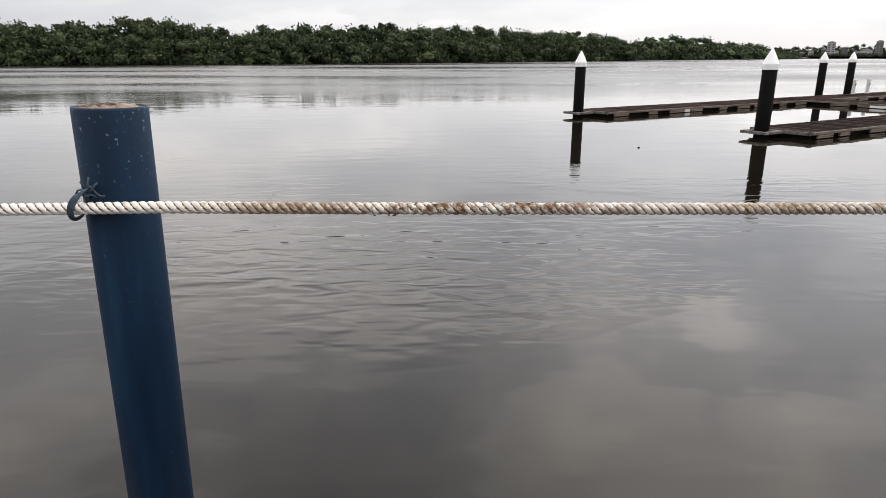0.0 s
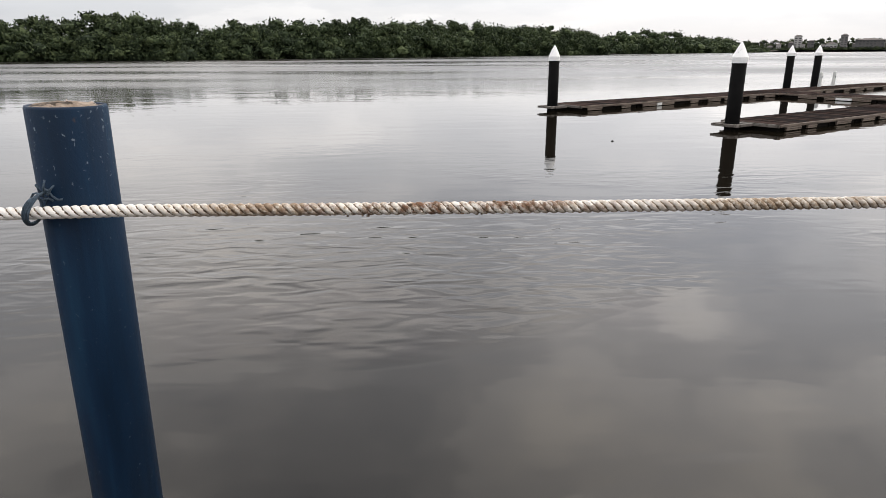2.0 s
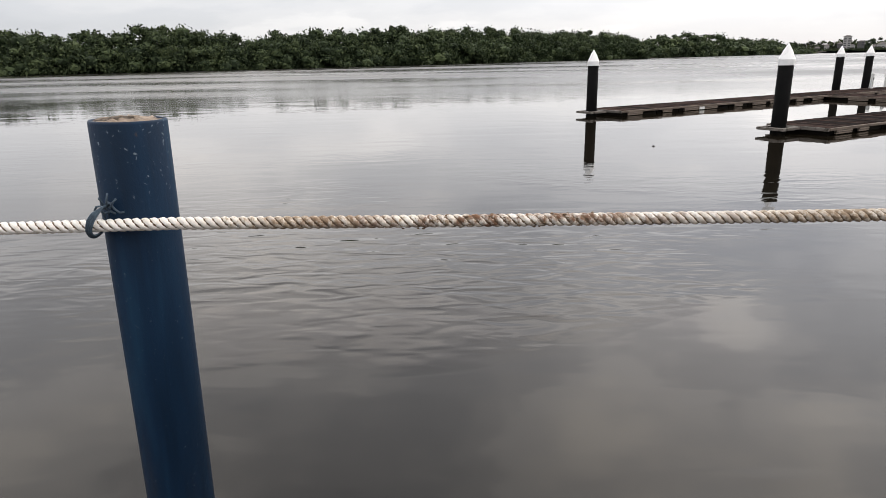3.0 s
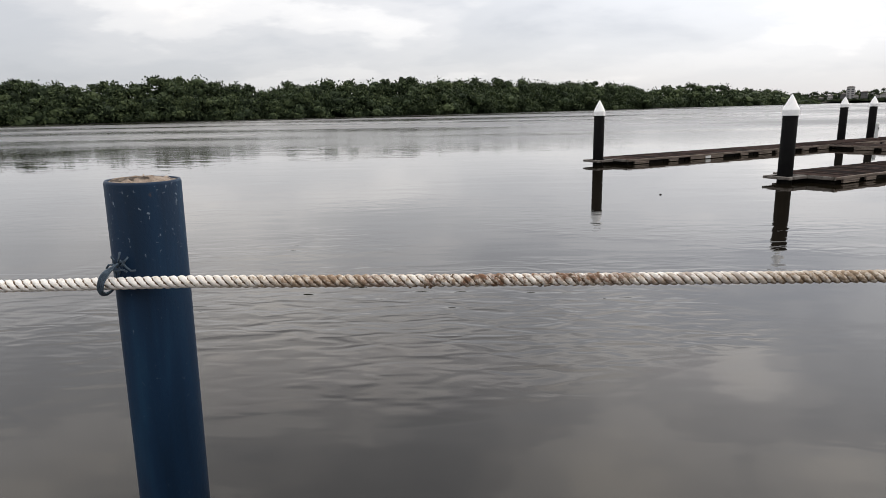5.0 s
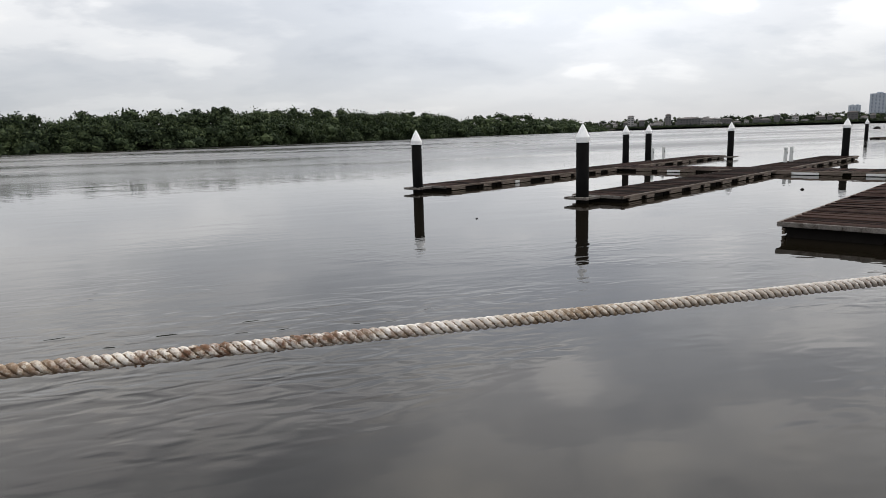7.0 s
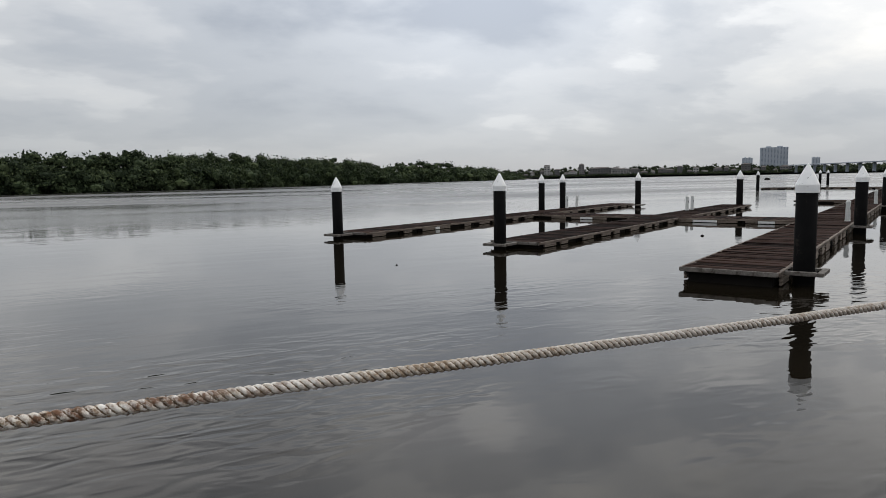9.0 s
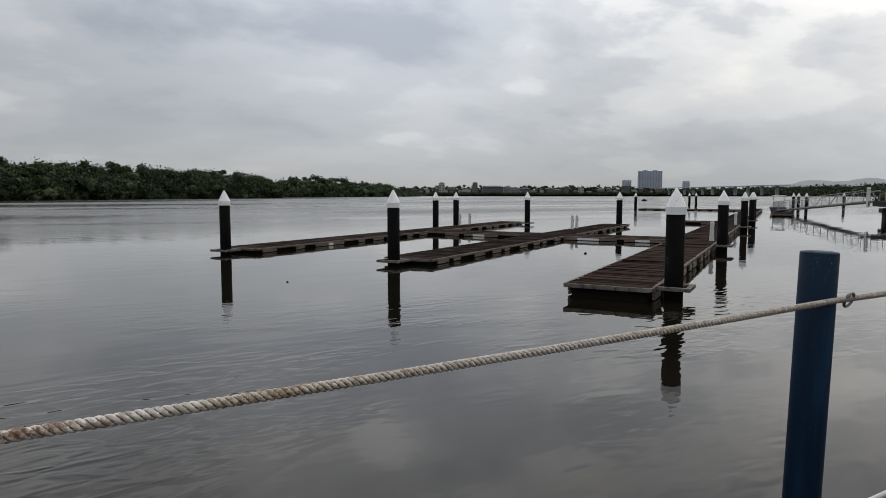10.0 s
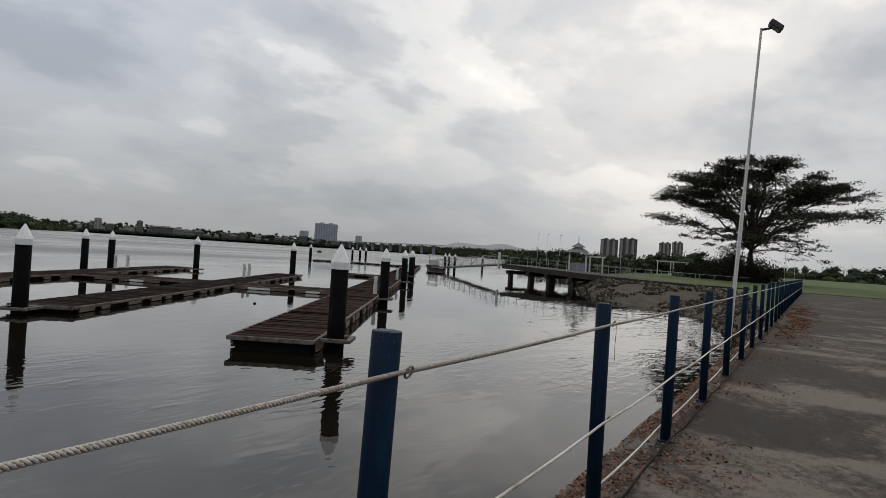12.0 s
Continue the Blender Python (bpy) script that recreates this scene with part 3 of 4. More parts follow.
def laid_rope(name, heights, radius, x0, x1, y, sag, fine_until, material, label):
    """A three-strand rope from post to post; each strand winds round the middle line."""
    bm = bmesh.new()
    pitch = radius * 4.1

    def middle(x):
        f = ((x - FIRST_POST - 0.06) / SPACING) % 1.0
        i = (x - FIRST_POST) / SPACING
        return Vector((x, y + (0.0 if i < 8 else 0.004 * (i - 8)), heights - sag * 4 * f * (1 - f)))

    for s in range(3):
        pts = []
        x = x0
        while x < min(x1, fine_until):
            a = 2 * math.pi * (x / pitch + s / 3)
            pts.append(middle(x) + radius * 0.54 * Vector((0, math.cos(a), math.sin(a))))
            x += pitch / 10
        if len(pts) > 2:
            sweep(bm, pts, radius * 0.515, 6)
    if x1 > fine_until:
        pts, x = [], fine_until
        while x < x1:
            pts.append(middle(x))
            x += SPACING / 6
        sweep(bm, pts, radius * 0.95, 8)
    rope = tagged(part(name, bm, material, None, label, smooth=True), label, "rope")
    # dark core between the strands: lay dirt plus groove shade put into colour
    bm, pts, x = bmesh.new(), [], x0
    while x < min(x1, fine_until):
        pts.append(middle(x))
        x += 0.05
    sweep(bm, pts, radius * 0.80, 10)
    part("grime", bm, M["grime"], rope, "brown dirt and painted groove shade in the lays", smooth=True)
    return rope


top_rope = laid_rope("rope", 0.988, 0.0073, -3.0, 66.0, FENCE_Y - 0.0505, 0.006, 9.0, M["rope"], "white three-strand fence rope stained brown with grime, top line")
rng = np.random.default_rng(6)
bm = bmesh.new()
for centre, spread, count in ((0.845, 0.025, 18), (0.985, 0.035, 30), (0.92, 0.08, 14)):
    for k in range(count):
        x, a, size = centre + spread * rng.normal(), 6.28 * rng.random(), 0.0007 + 0.0010 * rng.random()
        bmesh.ops.create_icosphere(bm, subdivisions=1, radius=size, matrix=Matrix.Translation(
            (x, FENCE_Y - 0.0505 + 0.0072 * math.cos(a), 0.9842 + 0.0072 * math.sin(a))) @ Matrix.Diagonal((1.6, 1, 0.8, 1)))
tagged(part("dirt_crumbs", bm, M["grime"], top_rope), "dark brown crumbs of dirt stuck to the rope", kind="stuff")
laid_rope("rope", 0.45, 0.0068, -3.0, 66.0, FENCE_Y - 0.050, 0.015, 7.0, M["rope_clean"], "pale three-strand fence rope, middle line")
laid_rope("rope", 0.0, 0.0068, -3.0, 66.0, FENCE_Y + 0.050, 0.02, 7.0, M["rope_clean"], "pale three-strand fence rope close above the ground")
bm = bmesh.new()
sweep(bm, [(-3 + 0.32 * i, FENCE_Y - 0.056 + 0.004 * math.sin(i * 0.9), QUAY + 0.030 + 0.012 * math.sin(i * 0.7) + 0.008 * math.sin(i * 1.9)) for i in range(214)], 0.0085, 8)
tagged(part("hose", bm, M["hose"], None, smooth=True), "thin black hose lying along the feet of the fence posts", "hose")

# dead leaves between fence and quay edge, and in drifts on the pavement
rng = np.random.default_rng(21)
c, s = [], []
for k in range(29000):
    x = 1.5 + 34 * rng.random() ** 1.6 if k < 26000 else 1.7 - 8 * rng.random()
    y = 1.235 - abs(rng.normal()) * 0.19
    if y < 0.84 or noise.noise((x * 1.1, y * 2, 3)) < -0.12 - 0.5 * max(0.0, rng.normal() * 0.3):
        continue
    c.append((x, y, QUAY + 0.004 + 0.012 * rng.random()))
    s.append(0.008 + 0.012 * rng.random())
for k in range(9000):
    x, y = 3 + 40 * rng.random() ** 1.4, 0.95 - abs(rng.normal()) * 0.42
    if noise.noise((x * 0.55, y * 1.2, 9)) < 0.12:
        continue
    c.append((x, y, QUAY + 0.004 + 0.008 * rng.random()))
    s.append(0.008 + 0.014 * rng.random())
for k in range(11000):
    x, y = 27 + 5.5 * rng.normal(), 0.50 + 0.30 * rng.normal()
    if y > 0.85 or x < 16 or noise.noise((x * 0.5, y * 1.5, 4)) < -0.05:
        continue
    c.append((x, y, QUAY + 0.006 + 0.01 * rng.random()))
    s.append(0.016 + 0.022 * rng.random())
v, f = leaf_cards(c, s, rng, 0.85)
tagged(raw("fallen_leaves", v.tolist(), f.tolist(), M["leaf_litter"]), "dry brown fallen leaves drifted along the quay edge", "leaves", kind="stuff")

# loose grit on the pavement
rng = np.random.default_rng(23)
verts, faces = [], []
chip = np.array([(1, 0, 0), (-0.5, 0.8, 0), (-0.6, -0.7, 0), (0.1, 0.1, 0.8)])
for k in range(3600):
    x, y = 1.6 + 16 * rng.random() ** 1.5, 0.9 - 3.4 * rng.random() ** 1.4
    if noise.noise((x * 0.7, y * 0.9, 12)) < -0.1:
        continue
    a, size = 6.28 * rng.random(), 0.0025 + 0.007 * rng.random() ** 3
    turn = np.array([(math.cos(a), math.sin(a), 0), (-math.sin(a), math.cos(a), 0), (0, 0, 1)])
    start = len(verts)
    verts += (chip @ turn * size + np.array((x, y, QUAY + 0.0005))).tolist()
    faces += [(start, start + 1, start + 3), (start + 1, start + 2, start + 3), (start + 2, start, start + 3)]
tagged(raw("grit", verts, faces, M["stone"]), "loose grit and crumbs of stone on the pavement", "grit", kind="stuff")

# ---- floating docks ----
LONG_TURN = 1.2
DOCKS = Matrix.Rotation(radians(DOCK_TURN), 4, "Z")


def dock_pose(u, v, z=0.0, turn=0.0):
    return DOCKS @ pose(u, v, z, 0, 0, turn)


def pile():
    """A round black sleeved pile with a white cone on top."""
    ob = thing("mooring_pile", dock_pose(17.1, 2.16), "round black mooring pile with a white conical cap in water", "mooring pile", "mooring piles of the marina")
    part("shaft", lathe(bmesh.new(), [(0.224, -4.0), (0.222, -1.0), (0.220, 0.76)], 28), M["pile"], ob, smooth=False)
    for f in ob.children[0].data.polygons:
        f.use_smooth = abs(f.normal.z) < 0.5
    part("cap", lathe(bmesh.new(), [(0.240, 0.74), (0.244, 0.92), (0.234, 0.94), (0.125, 1.18), (0.02, 1.375), (0.004, 1.38)], 28), M["pile_cap"], ob, "white weathered conical cap")
    return ob


PILES = [(31.3, 2.48), (49.0, 2.86), (60.5, 3.08), (63.5, 3.14), (19.95, 12.25), (19.97, 20.87), (49.7, 19.0), (50.2, 11.65), (41.6, 23.0), (44.8, 23.0),
         (102.5, 22.0)]
first = pile()
for u, v in PILES:
    copy_thing(first, dock_pose(u, v))
for x, y in ((106.9, 83.9), (107.7, 82.5), (108.4, 81.5), (100.7, 57.5), (103.0, 58.0), (98.5, 54.2), (121.0, 60.2)):
    copy_thing(first, pose(x, y + 0.75, 0))


def dock(length, width, top, m, label, plank_parts=0, light=(), seed=1, end_float=True):
    """A floating walkway along local x from 0, y from 0 to width: boards across, timber walers, floats with gaps."""
    ob = thing("floating_dock", m, label, "floating dock", "floating docks of the marina")
    rng = np.random.default_rng(seed)
    z = top
    pitch, gap = 0.15, 0.012
    count = int(length / pitch)
    plank = None
    for i in range(min(count, plank_parts)):
        dz, dy = 0.003 * rng.normal(), 0.012 * rng.normal()
        if plank is None:
            bm = boxed(0.0, pitch - gap, 0.05, width - 0.05, z - 0.035, z, bevel=0.004)
            plank = part("deck_board", bm, M["plank"], ob)
        else:
            piece = new("deck_board", plank.data)
            piece.parent = ob
            piece.matrix_basis = pose(i * pitch, dy, dz, 0.25 * rng.normal(), 0.3 * rng.normal(), 0.15 * rng.normal())
    if count > plank_parts:
        bm = bmesh.new()
        for i in range(plank_parts, count):
            dz, dy = 0.004 * rng.normal(), 0.015 * rng.normal()
            box(bm, i * pitch, (i + 1) * pitch - gap, 0.05 + dy, width - 0.05 + dy, z - 0.035 + dz, z + dz)
        tagged(part("decking", bm, M["plank"], ob), kind="stuff")
    for y0 in (0.0, width - 0.06):
        part("edge_beam", boxed(0, length, y0 - 0.03, y0 + 0.09, z - 0.095, z - 0.012, bevel=0.01), M["waler"], ob)
    part("end_beam", boxed(-0.06, 0.0, 0.0, width, z - 0.11, z - 0.005, bevel=0.01), M["grey_edge"], ob, "grey weathered end beam")
    part("bearer", boxed(0.05, length, 0.08, width - 0.08, z - 0.15, z - 0.04), M["float"], ob)
    x, k = 0.35, 0
    low = WATER + 0.02
    while x < length - 0.3:
        run = min((0.85, 0.55, 0.95)[k % 3], length - x)
        hole = (0.38, 1.25, 0.80)[(k + seed) % 3]
        part("float", boxed(x - 0.2, min(x + run + hole - 0.25, length), 0.14, width - 0.14, WATER - 0.3, z - 0.13, bevel=0.03), M["float"], ob, "black plastic float")
        for side in (-0.015, width - 0.045):
            if side < 0 or x < 14:
                rows = 3 if z - WATER > 0.3 else 2
                tall = (z - 0.095 - low) / rows
                for r in range(rows):
                    out = 0.008 * (r % 2)
                    part("side_board", boxed(x, x + run, side - out, side + 0.06 + out, low + r * tall + 0.008, low + (r + 1) * tall - 0.008), M["waler"], ob)
        if k in light:
            for side in (-0.03, width - 0.04):
                part("fender", boxed(x + run + 0.02, x + run + hole - 0.02, side, side + 0.07, low, z - 0.07, bevel=0.02), M["white_float"], ob, "white fender panel")
        x += run + hole
        k += 1
    return ob


def pile_guide(m, label="grey steel frame holding the dock to its pile"):
    ob = thing("pile_guide", m, label, "pile guide", "pile guides of the docks")
    h, w, t = 0.45, 0.13, 0.09
    for name, a in (("beam", (-h, h, -h, -h + w)), ("beam", (-h, h, h - w, h)), ("beam", (-h, -h + w, -h + w, h - w)), ("beam", (h - w, h, -h + w, h - w))):
        part(name, boxed(a[0], a[1], a[2], a[3], -t, 0, bevel=0.012), M["grey_edge"], ob)
    for x, y in ((0.30, 0), (-0.30, 0), (0, 0.30), (0, -0.30)):
        part("roller", lathe(bmesh.new(), [(0.03, -0.07), (0.035, -0.05), (0.035, -0.03), (0.03, -0.01)], 10, (x, y, 0)), M["float"], ob)
    return ob


N_TOP, F_TOP = -0.97, -1.10
dock(90.0, 2.10, N_TOP, dock_pose(16.2, 2.50, 0, LONG_TURN), "long floating walkway of dark wet boards with timber sides", 290, (), 2)
dock(30.2, 2.05, F_TOP, dock_pose(20.5, 10.95), "floating finger dock of dark boards on black floats", 0, (), 3)
dock(30.2, 2.0, F_TOP, dock_pose(20.7, 19.8), "floating finger dock of dark boards, its side showing gaps", 0, (2,), 4)
dock(14.7, 2.2, F_TOP - 0.006, dock_pose(37.2, 5.08, 0, 90), "floating cross walkway between the finger docks", 0, (0, 2, 6), 5)
dock(15.1, 2.4, F_TOP, dock_pose(105.0, 6.50, 0, 90), "far floating cross walkway of dark boards", 0, (), 6)
dock(4.0, 1.6, F_TOP, dock_pose(60.0, 5.60, 0, 90), "short floating dock beside the long walkway", 0, (), 7)
dock(16.0, 2.2, F_TOP, dock_pose(82.0, 0.2), "floating landing at the foot of the gangway", 0, (), 8)
guide = pile_guide(dock_pose(17.1, 2.16, N_TOP - 0.02))
for u, v in ((31.3, 2.48), (49.0, 2.86), (60.5, 3.08)):
    copy_thing(guide, dock_pose(u, v, N_TOP - 0.02))
for u, v in ((19.95, 12.25), (19.97, 20.87), (49.7, 19.0), (50.2, 11.65)):
    copy_thing(guide, dock_pose(u, v, F_TOP - 0.02))


def service_post(m):
    """A white dock pedestal: box with a sloped top and a small dark panel."""
    ob = thing("dock_pedestal", m, "white plastic service pedestal standing on the dock", "dock pedestal", "service pedestals")
    bm = bmesh.new()
    lathe(bm, [(0.115, 0.0), (0.105, 0.05), (0.09, 0.74), (0.10, 0.75), (0.10, 0.84), (0.06, 0.90)], 12)
    part("body", bm, M["pedestal"], ob)
    part("panel", boxed(-0.04, 0.04, -0.102, -0.08, 0.5, 0.62, bevel=0.004), M["lamp_head"], ob, "dark socket panel")
    return ob


ped = service_post(dock_pose(33.2, 3.12, N_TOP))
for u, v, z in ((50.5, 3.5, N_TOP), (41.9, 12.7, F_TOP), (42.9, 12.7, F_TOP), (42.6, 21.5, F_TOP), (44.2, 21.5, F_TOP), (70.0, 3.95, N_TOP)):
    copy_thing(ped, dock_pose(u, v, z))

# ---- bridge, gangway, shelter ----
BRIDGE = [(68.0, 31.0), (60.0, 18.2), (57.5, 12.4), (57.0, 8.2), (61.0, 4.4)]
RISE = (0.55, 0.24, 0.14, 0.10, 0.06)
B_TOP = 0.40


def bridge():
    ob = thing("footbridge", pose(0, 0.42, 0), "concrete footbridge on square piers with a pale railing", "footbridge")
    bm = bmesh.new()
    left, right = [], []
    for i, (x, y) in enumerate(BRIDGE):
        a, b = Vector((*BRIDGE[max(i - 1, 0)], 0)), Vector((*BRIDGE[min(i + 1, len(BRIDGE) - 1)], 0))
        way = (b - a).normalized()
        side = Vector((way.y, -way.x, 0))
        if side.x < 0:
            side = -side
        left.append(Vector((x, y, 0)))
        right.append(Vector((x, y, 0)) + side * 4.2)
    ring = [[bm.verts.new((p.x, p.y, h + z)) for p in (l, r) for z in (-0.52, 0.0)] for l, r, h in zip(left, right, RISE)]
    for a, b in zip(ring, ring[1:]):
        for i, j in ((0, 1), (1, 3), (3, 2), (2, 0)):
            bm.faces.new((a[i], a[j], b[j], b[i]))
    bm.faces.new(ring[0])
    bm.faces.new(ring[-1])
    bmesh.ops.recalc_face_normals(bm, faces=bm.faces)
    part("deck", bm, M["pier_concrete"], ob)
    a, b = Vector((*BRIDGE[0], 0)), Vector((*BRIDGE[1], 0))
    for f in (0.08, 0.34, 0.56, 0.82):
        for back in (0.5, 3.4):
            p = a.lerp(b, f) + Vector((0.84, -0.55, 0)) * back
            bm = boxed(-0.22, 0.22, -0.22, 0.22, WATER - 1.5, B_TOP - 0.5)
            q = part("pier", bm, M["pier_concrete"], ob)
            q.matrix_basis = pose(p.x, p.y, 0, 0, 0, 57)
        p = a.lerp(b, f) + Vector((0.84, -0.55, 0)) * 2.0
        q = part("cross_beam", boxed(-2.0, 2.0, -0.3, 0.3, B_TOP - 0.95, B_TOP - 0.55), M["pier_concrete"], ob)
        q.matrix_basis = pose(p.x, p.y, 0, 0, 0, -33)
    post_mesh = None
    for line, inset in ((left, 0.12), (right, -0.12)):
        rails = [bmesh.new(), bmesh.new()]
        for p, q, hp, hq in zip(line, line[1:], RISE, RISE[1:]):
            p, q = p + Vector((0, 0, hp - B_TOP)), q + Vector((0, 0, hq - B_TOP))
            steps = max(1, round((q - p).length / 1.6))
            for k in range(steps):
                at = p.lerp(q, k / steps) + Vector((inset, 0, 0))
                if post_mesh is None:
                    post_mesh = part("rail_post", boxed(-0.022, 0.022, -0.022, 0.022, B_TOP - 0.01, B_TOP + 0.9), M["galvanised"], ob)
                    post_mesh.matrix_basis = Matrix.Translation(at)
                else:
                    o = new("rail_post", post_mesh.data)
                    o.parent = ob
                    o.matrix_basis = Matrix.Translation(at)
            for r, z in zip(rails, (B_TOP + 0.88, B_TOP + 0.48)):
                rod(r, p + Vector((inset, 0, z)), q + Vector((inset, 0, z)), 0.013, sides=6)
        for r in rails:
            part("rail", r, M["galvanised"], ob)
    return ob


bridge()


def gangway():
    a, b = Vector((68.8, 32.65, 0.50)), Vector((82.8, 50.5, F_TOP + 0.15))
    ob = thing("gangway", Matrix.Translation(a), "grey steel truss gangway sloping down to the floating docks", "gangway")
    d = b - a
    side = Vector((d.y, -d.x, 0)).normalized() * 1.5
    bm = bmesh.new()
    w = [bm.verts.new(p) for p in (Vector(), d, d + side, side)]
    low = [bm.verts.new(v.co - Vector((0, 0, 0.14))) for v in w]
    bm.faces.new(w)
    bm.faces.new(list(reversed(low)))
    for i in range(4):
        bm.faces.new((w[i], low[i], low[(i + 1) % 4], w[(i + 1) % 4]))
    bmesh.ops.recalc_face_normals(bm, faces=bm.faces)
    part("walkway", bm, M["galvanised"], ob)
    n = 13
    for off in (Vector(), side):
        up = Vector((0, 0, 1.05))
        part("top_rail", rod(bmesh.new(), off + up, d + off + up, 0.035, sides=6), M["galvanised"], ob)
        for k in range(n + 1):
            p = off + d * k / n
            part("upright", rod(bmesh.new(), p, p + up, 0.025, sides=6), M["galvanised"], ob)
            if k < n:
                q = off + d * (k + 1) / n
                part("brace", rod(bmesh.new(), p + (up if k % 2 else Vector()), q + (Vector() if k % 2 else up), 0.022, sides=6), M["galvanised"], ob)
    return ob


gangway()


def shelter():
    """A small square kiosk with a two-tier hipped roof, and a white post frame beside it."""
    ob = thing("kiosk", pose(71.2, 23.5, 0.20, 0, 0, 20) @ Matrix.Scale(1.16, 4), "small white kiosk with a grey two-tier hipped roof", "kiosk")
    part("floor", boxed(-1.2, 1.2, -1.2, 1.2, -0.5, 0.02), M["pier_concrete"], ob)
    for x in (-0.8, 0.8):
        for y in (-0.8, 0.8):
            part("post", boxed(x - 0.06, x + 0.06, y - 0.06, y + 0.06, 0, 1.9, bevel=0.01), M["white_paint"], ob)
    # dark panels added for the shade inside the open kiosk
    for x0, x1, y0, y1 in ((-0.8, 0.8, -0.84, -0.78), (-0.8, 0.8, 0.78, 0.84), (-0.84, -0.78, -0.8, 0.8)):
        part("wall_panel", boxed(x0, x1, y0, y1, 0.05, 0.85), M["tower_dark"], ob)
    bm = bmesh.new()
    bmesh.ops.create_cone(bm, cap_ends=True, segments=4, radius1=1.62, radius2=0.75, depth=0.42, matrix=pose(0, 0, 2.1, 0, 0, 45))
    part("roof", bm, M["roof"], ob)
    part("lantern", boxed(-0.45, 0.45, -0.45, 0.45, 2.25, 2.45), M["white_paint"], ob)
    bm = bmesh.new()
    bmesh.ops.create_cone(bm, cap_ends=True, segments=4, radius1=0.95, radius2=0.03, depth=0.42, matrix=pose(0, 0, 2.66, 0, 0, 45))
    part("upper_roof", bm, M["roof"], ob)
    part("finial", rod(bmesh.new(), (0, 0, 2.8), (0, 0, 3.5), 0.03, sides=6), M["galvanised"], ob)
    return ob


shelter()


def post_frame(m, width, high):
    ob = thing("post_frame", m, "plain white goal-shaped frame of posts and beam", "post frame", "white frames on the grass")
    for x in (0, width):
        part("post", boxed(x - 0.08, x + 0.08, -0.08, 0.08, -0.6, high, bevel=0.01), M["white_paint"], ob)
    part("beam", boxed(-0.3, width + 0.3, -0.07, 0.07, high, high + 0.15, bevel=0.01), M["white_paint"], ob)
    return ob


post_frame(pose(72.0, 22.3, 0.20, 0, 0, -70), 1.4, 1.75)
post_frame(pose(68.6, 32.2, 0.50, 0, 0, 20), 1.6, 1.2)
frame_b = post_frame(pose(118, 24.5, 0.3, 0, 0, -75), 2.2, 2.1)
copy_thing(frame_b, pose(119, 22.0, 0.3, 0, 0, -75))


def lamp_post(m, high, label):
    ob = thing("lamp_post", m, label, "lamp post", "light poles")
    part("pole", lathe(bmesh.new(), [(0.034, 0), (0.032, high * 0.5), (0.024, high * 0.5 + 0.02), (0.020, high)], 12), M["white_paint"], ob, smooth=False)
    bm = bmesh.new()
    rod(bm, (0, 0, high - 0.03), (0, -0.16, high - 0.01), 0.02, sides=8)
    part("arm", bm, M["lamp_head"], ob)
    bm = boxed(-0.09, 0.09, -0.12, 0.12, -0.05, 0.05, bevel=0.02)
    bmesh.ops.transform(bm, matrix=pose(0, -0.22, high + 0.02, 35, 0, 10), verts=bm.verts)
    head = part("floodlight", bm, M["lamp_head"], ob, "small black floodlight")
    bm = boxed(-0.07, 0.07, -0.1, 0.1, -0.056, -0.05)
    bmesh.ops.transform(bm, matrix=pose(0, -0.22, high + 0.02, 35, 0, 10), verts=bm.verts)
    part("lens", bm, M["galvanised"], head, "grey glass lens")
    return ob


lamp_post(pose(13.03, 1.18, QUAY, 2.1, 0, 0), 5.6, "slim white-painted light pole with a small black floodlight")
far_lamp = lamp_post(pose(112.0, 4.3, QUAY), 12.8, "tall thin white light pole by the grass")
copy_thing(far_lamp, pose(190.0, 5.1, QUAY))
short_lamp = lamp_post(pose(150, 58, 0.2), 7.5, "thin pale light pole behind the footbridge")
for x, y in ((150, 60.5), (152, 55.5), (170, 45)):
    copy_thing(short_lamp, pose(x, y, 0.2))


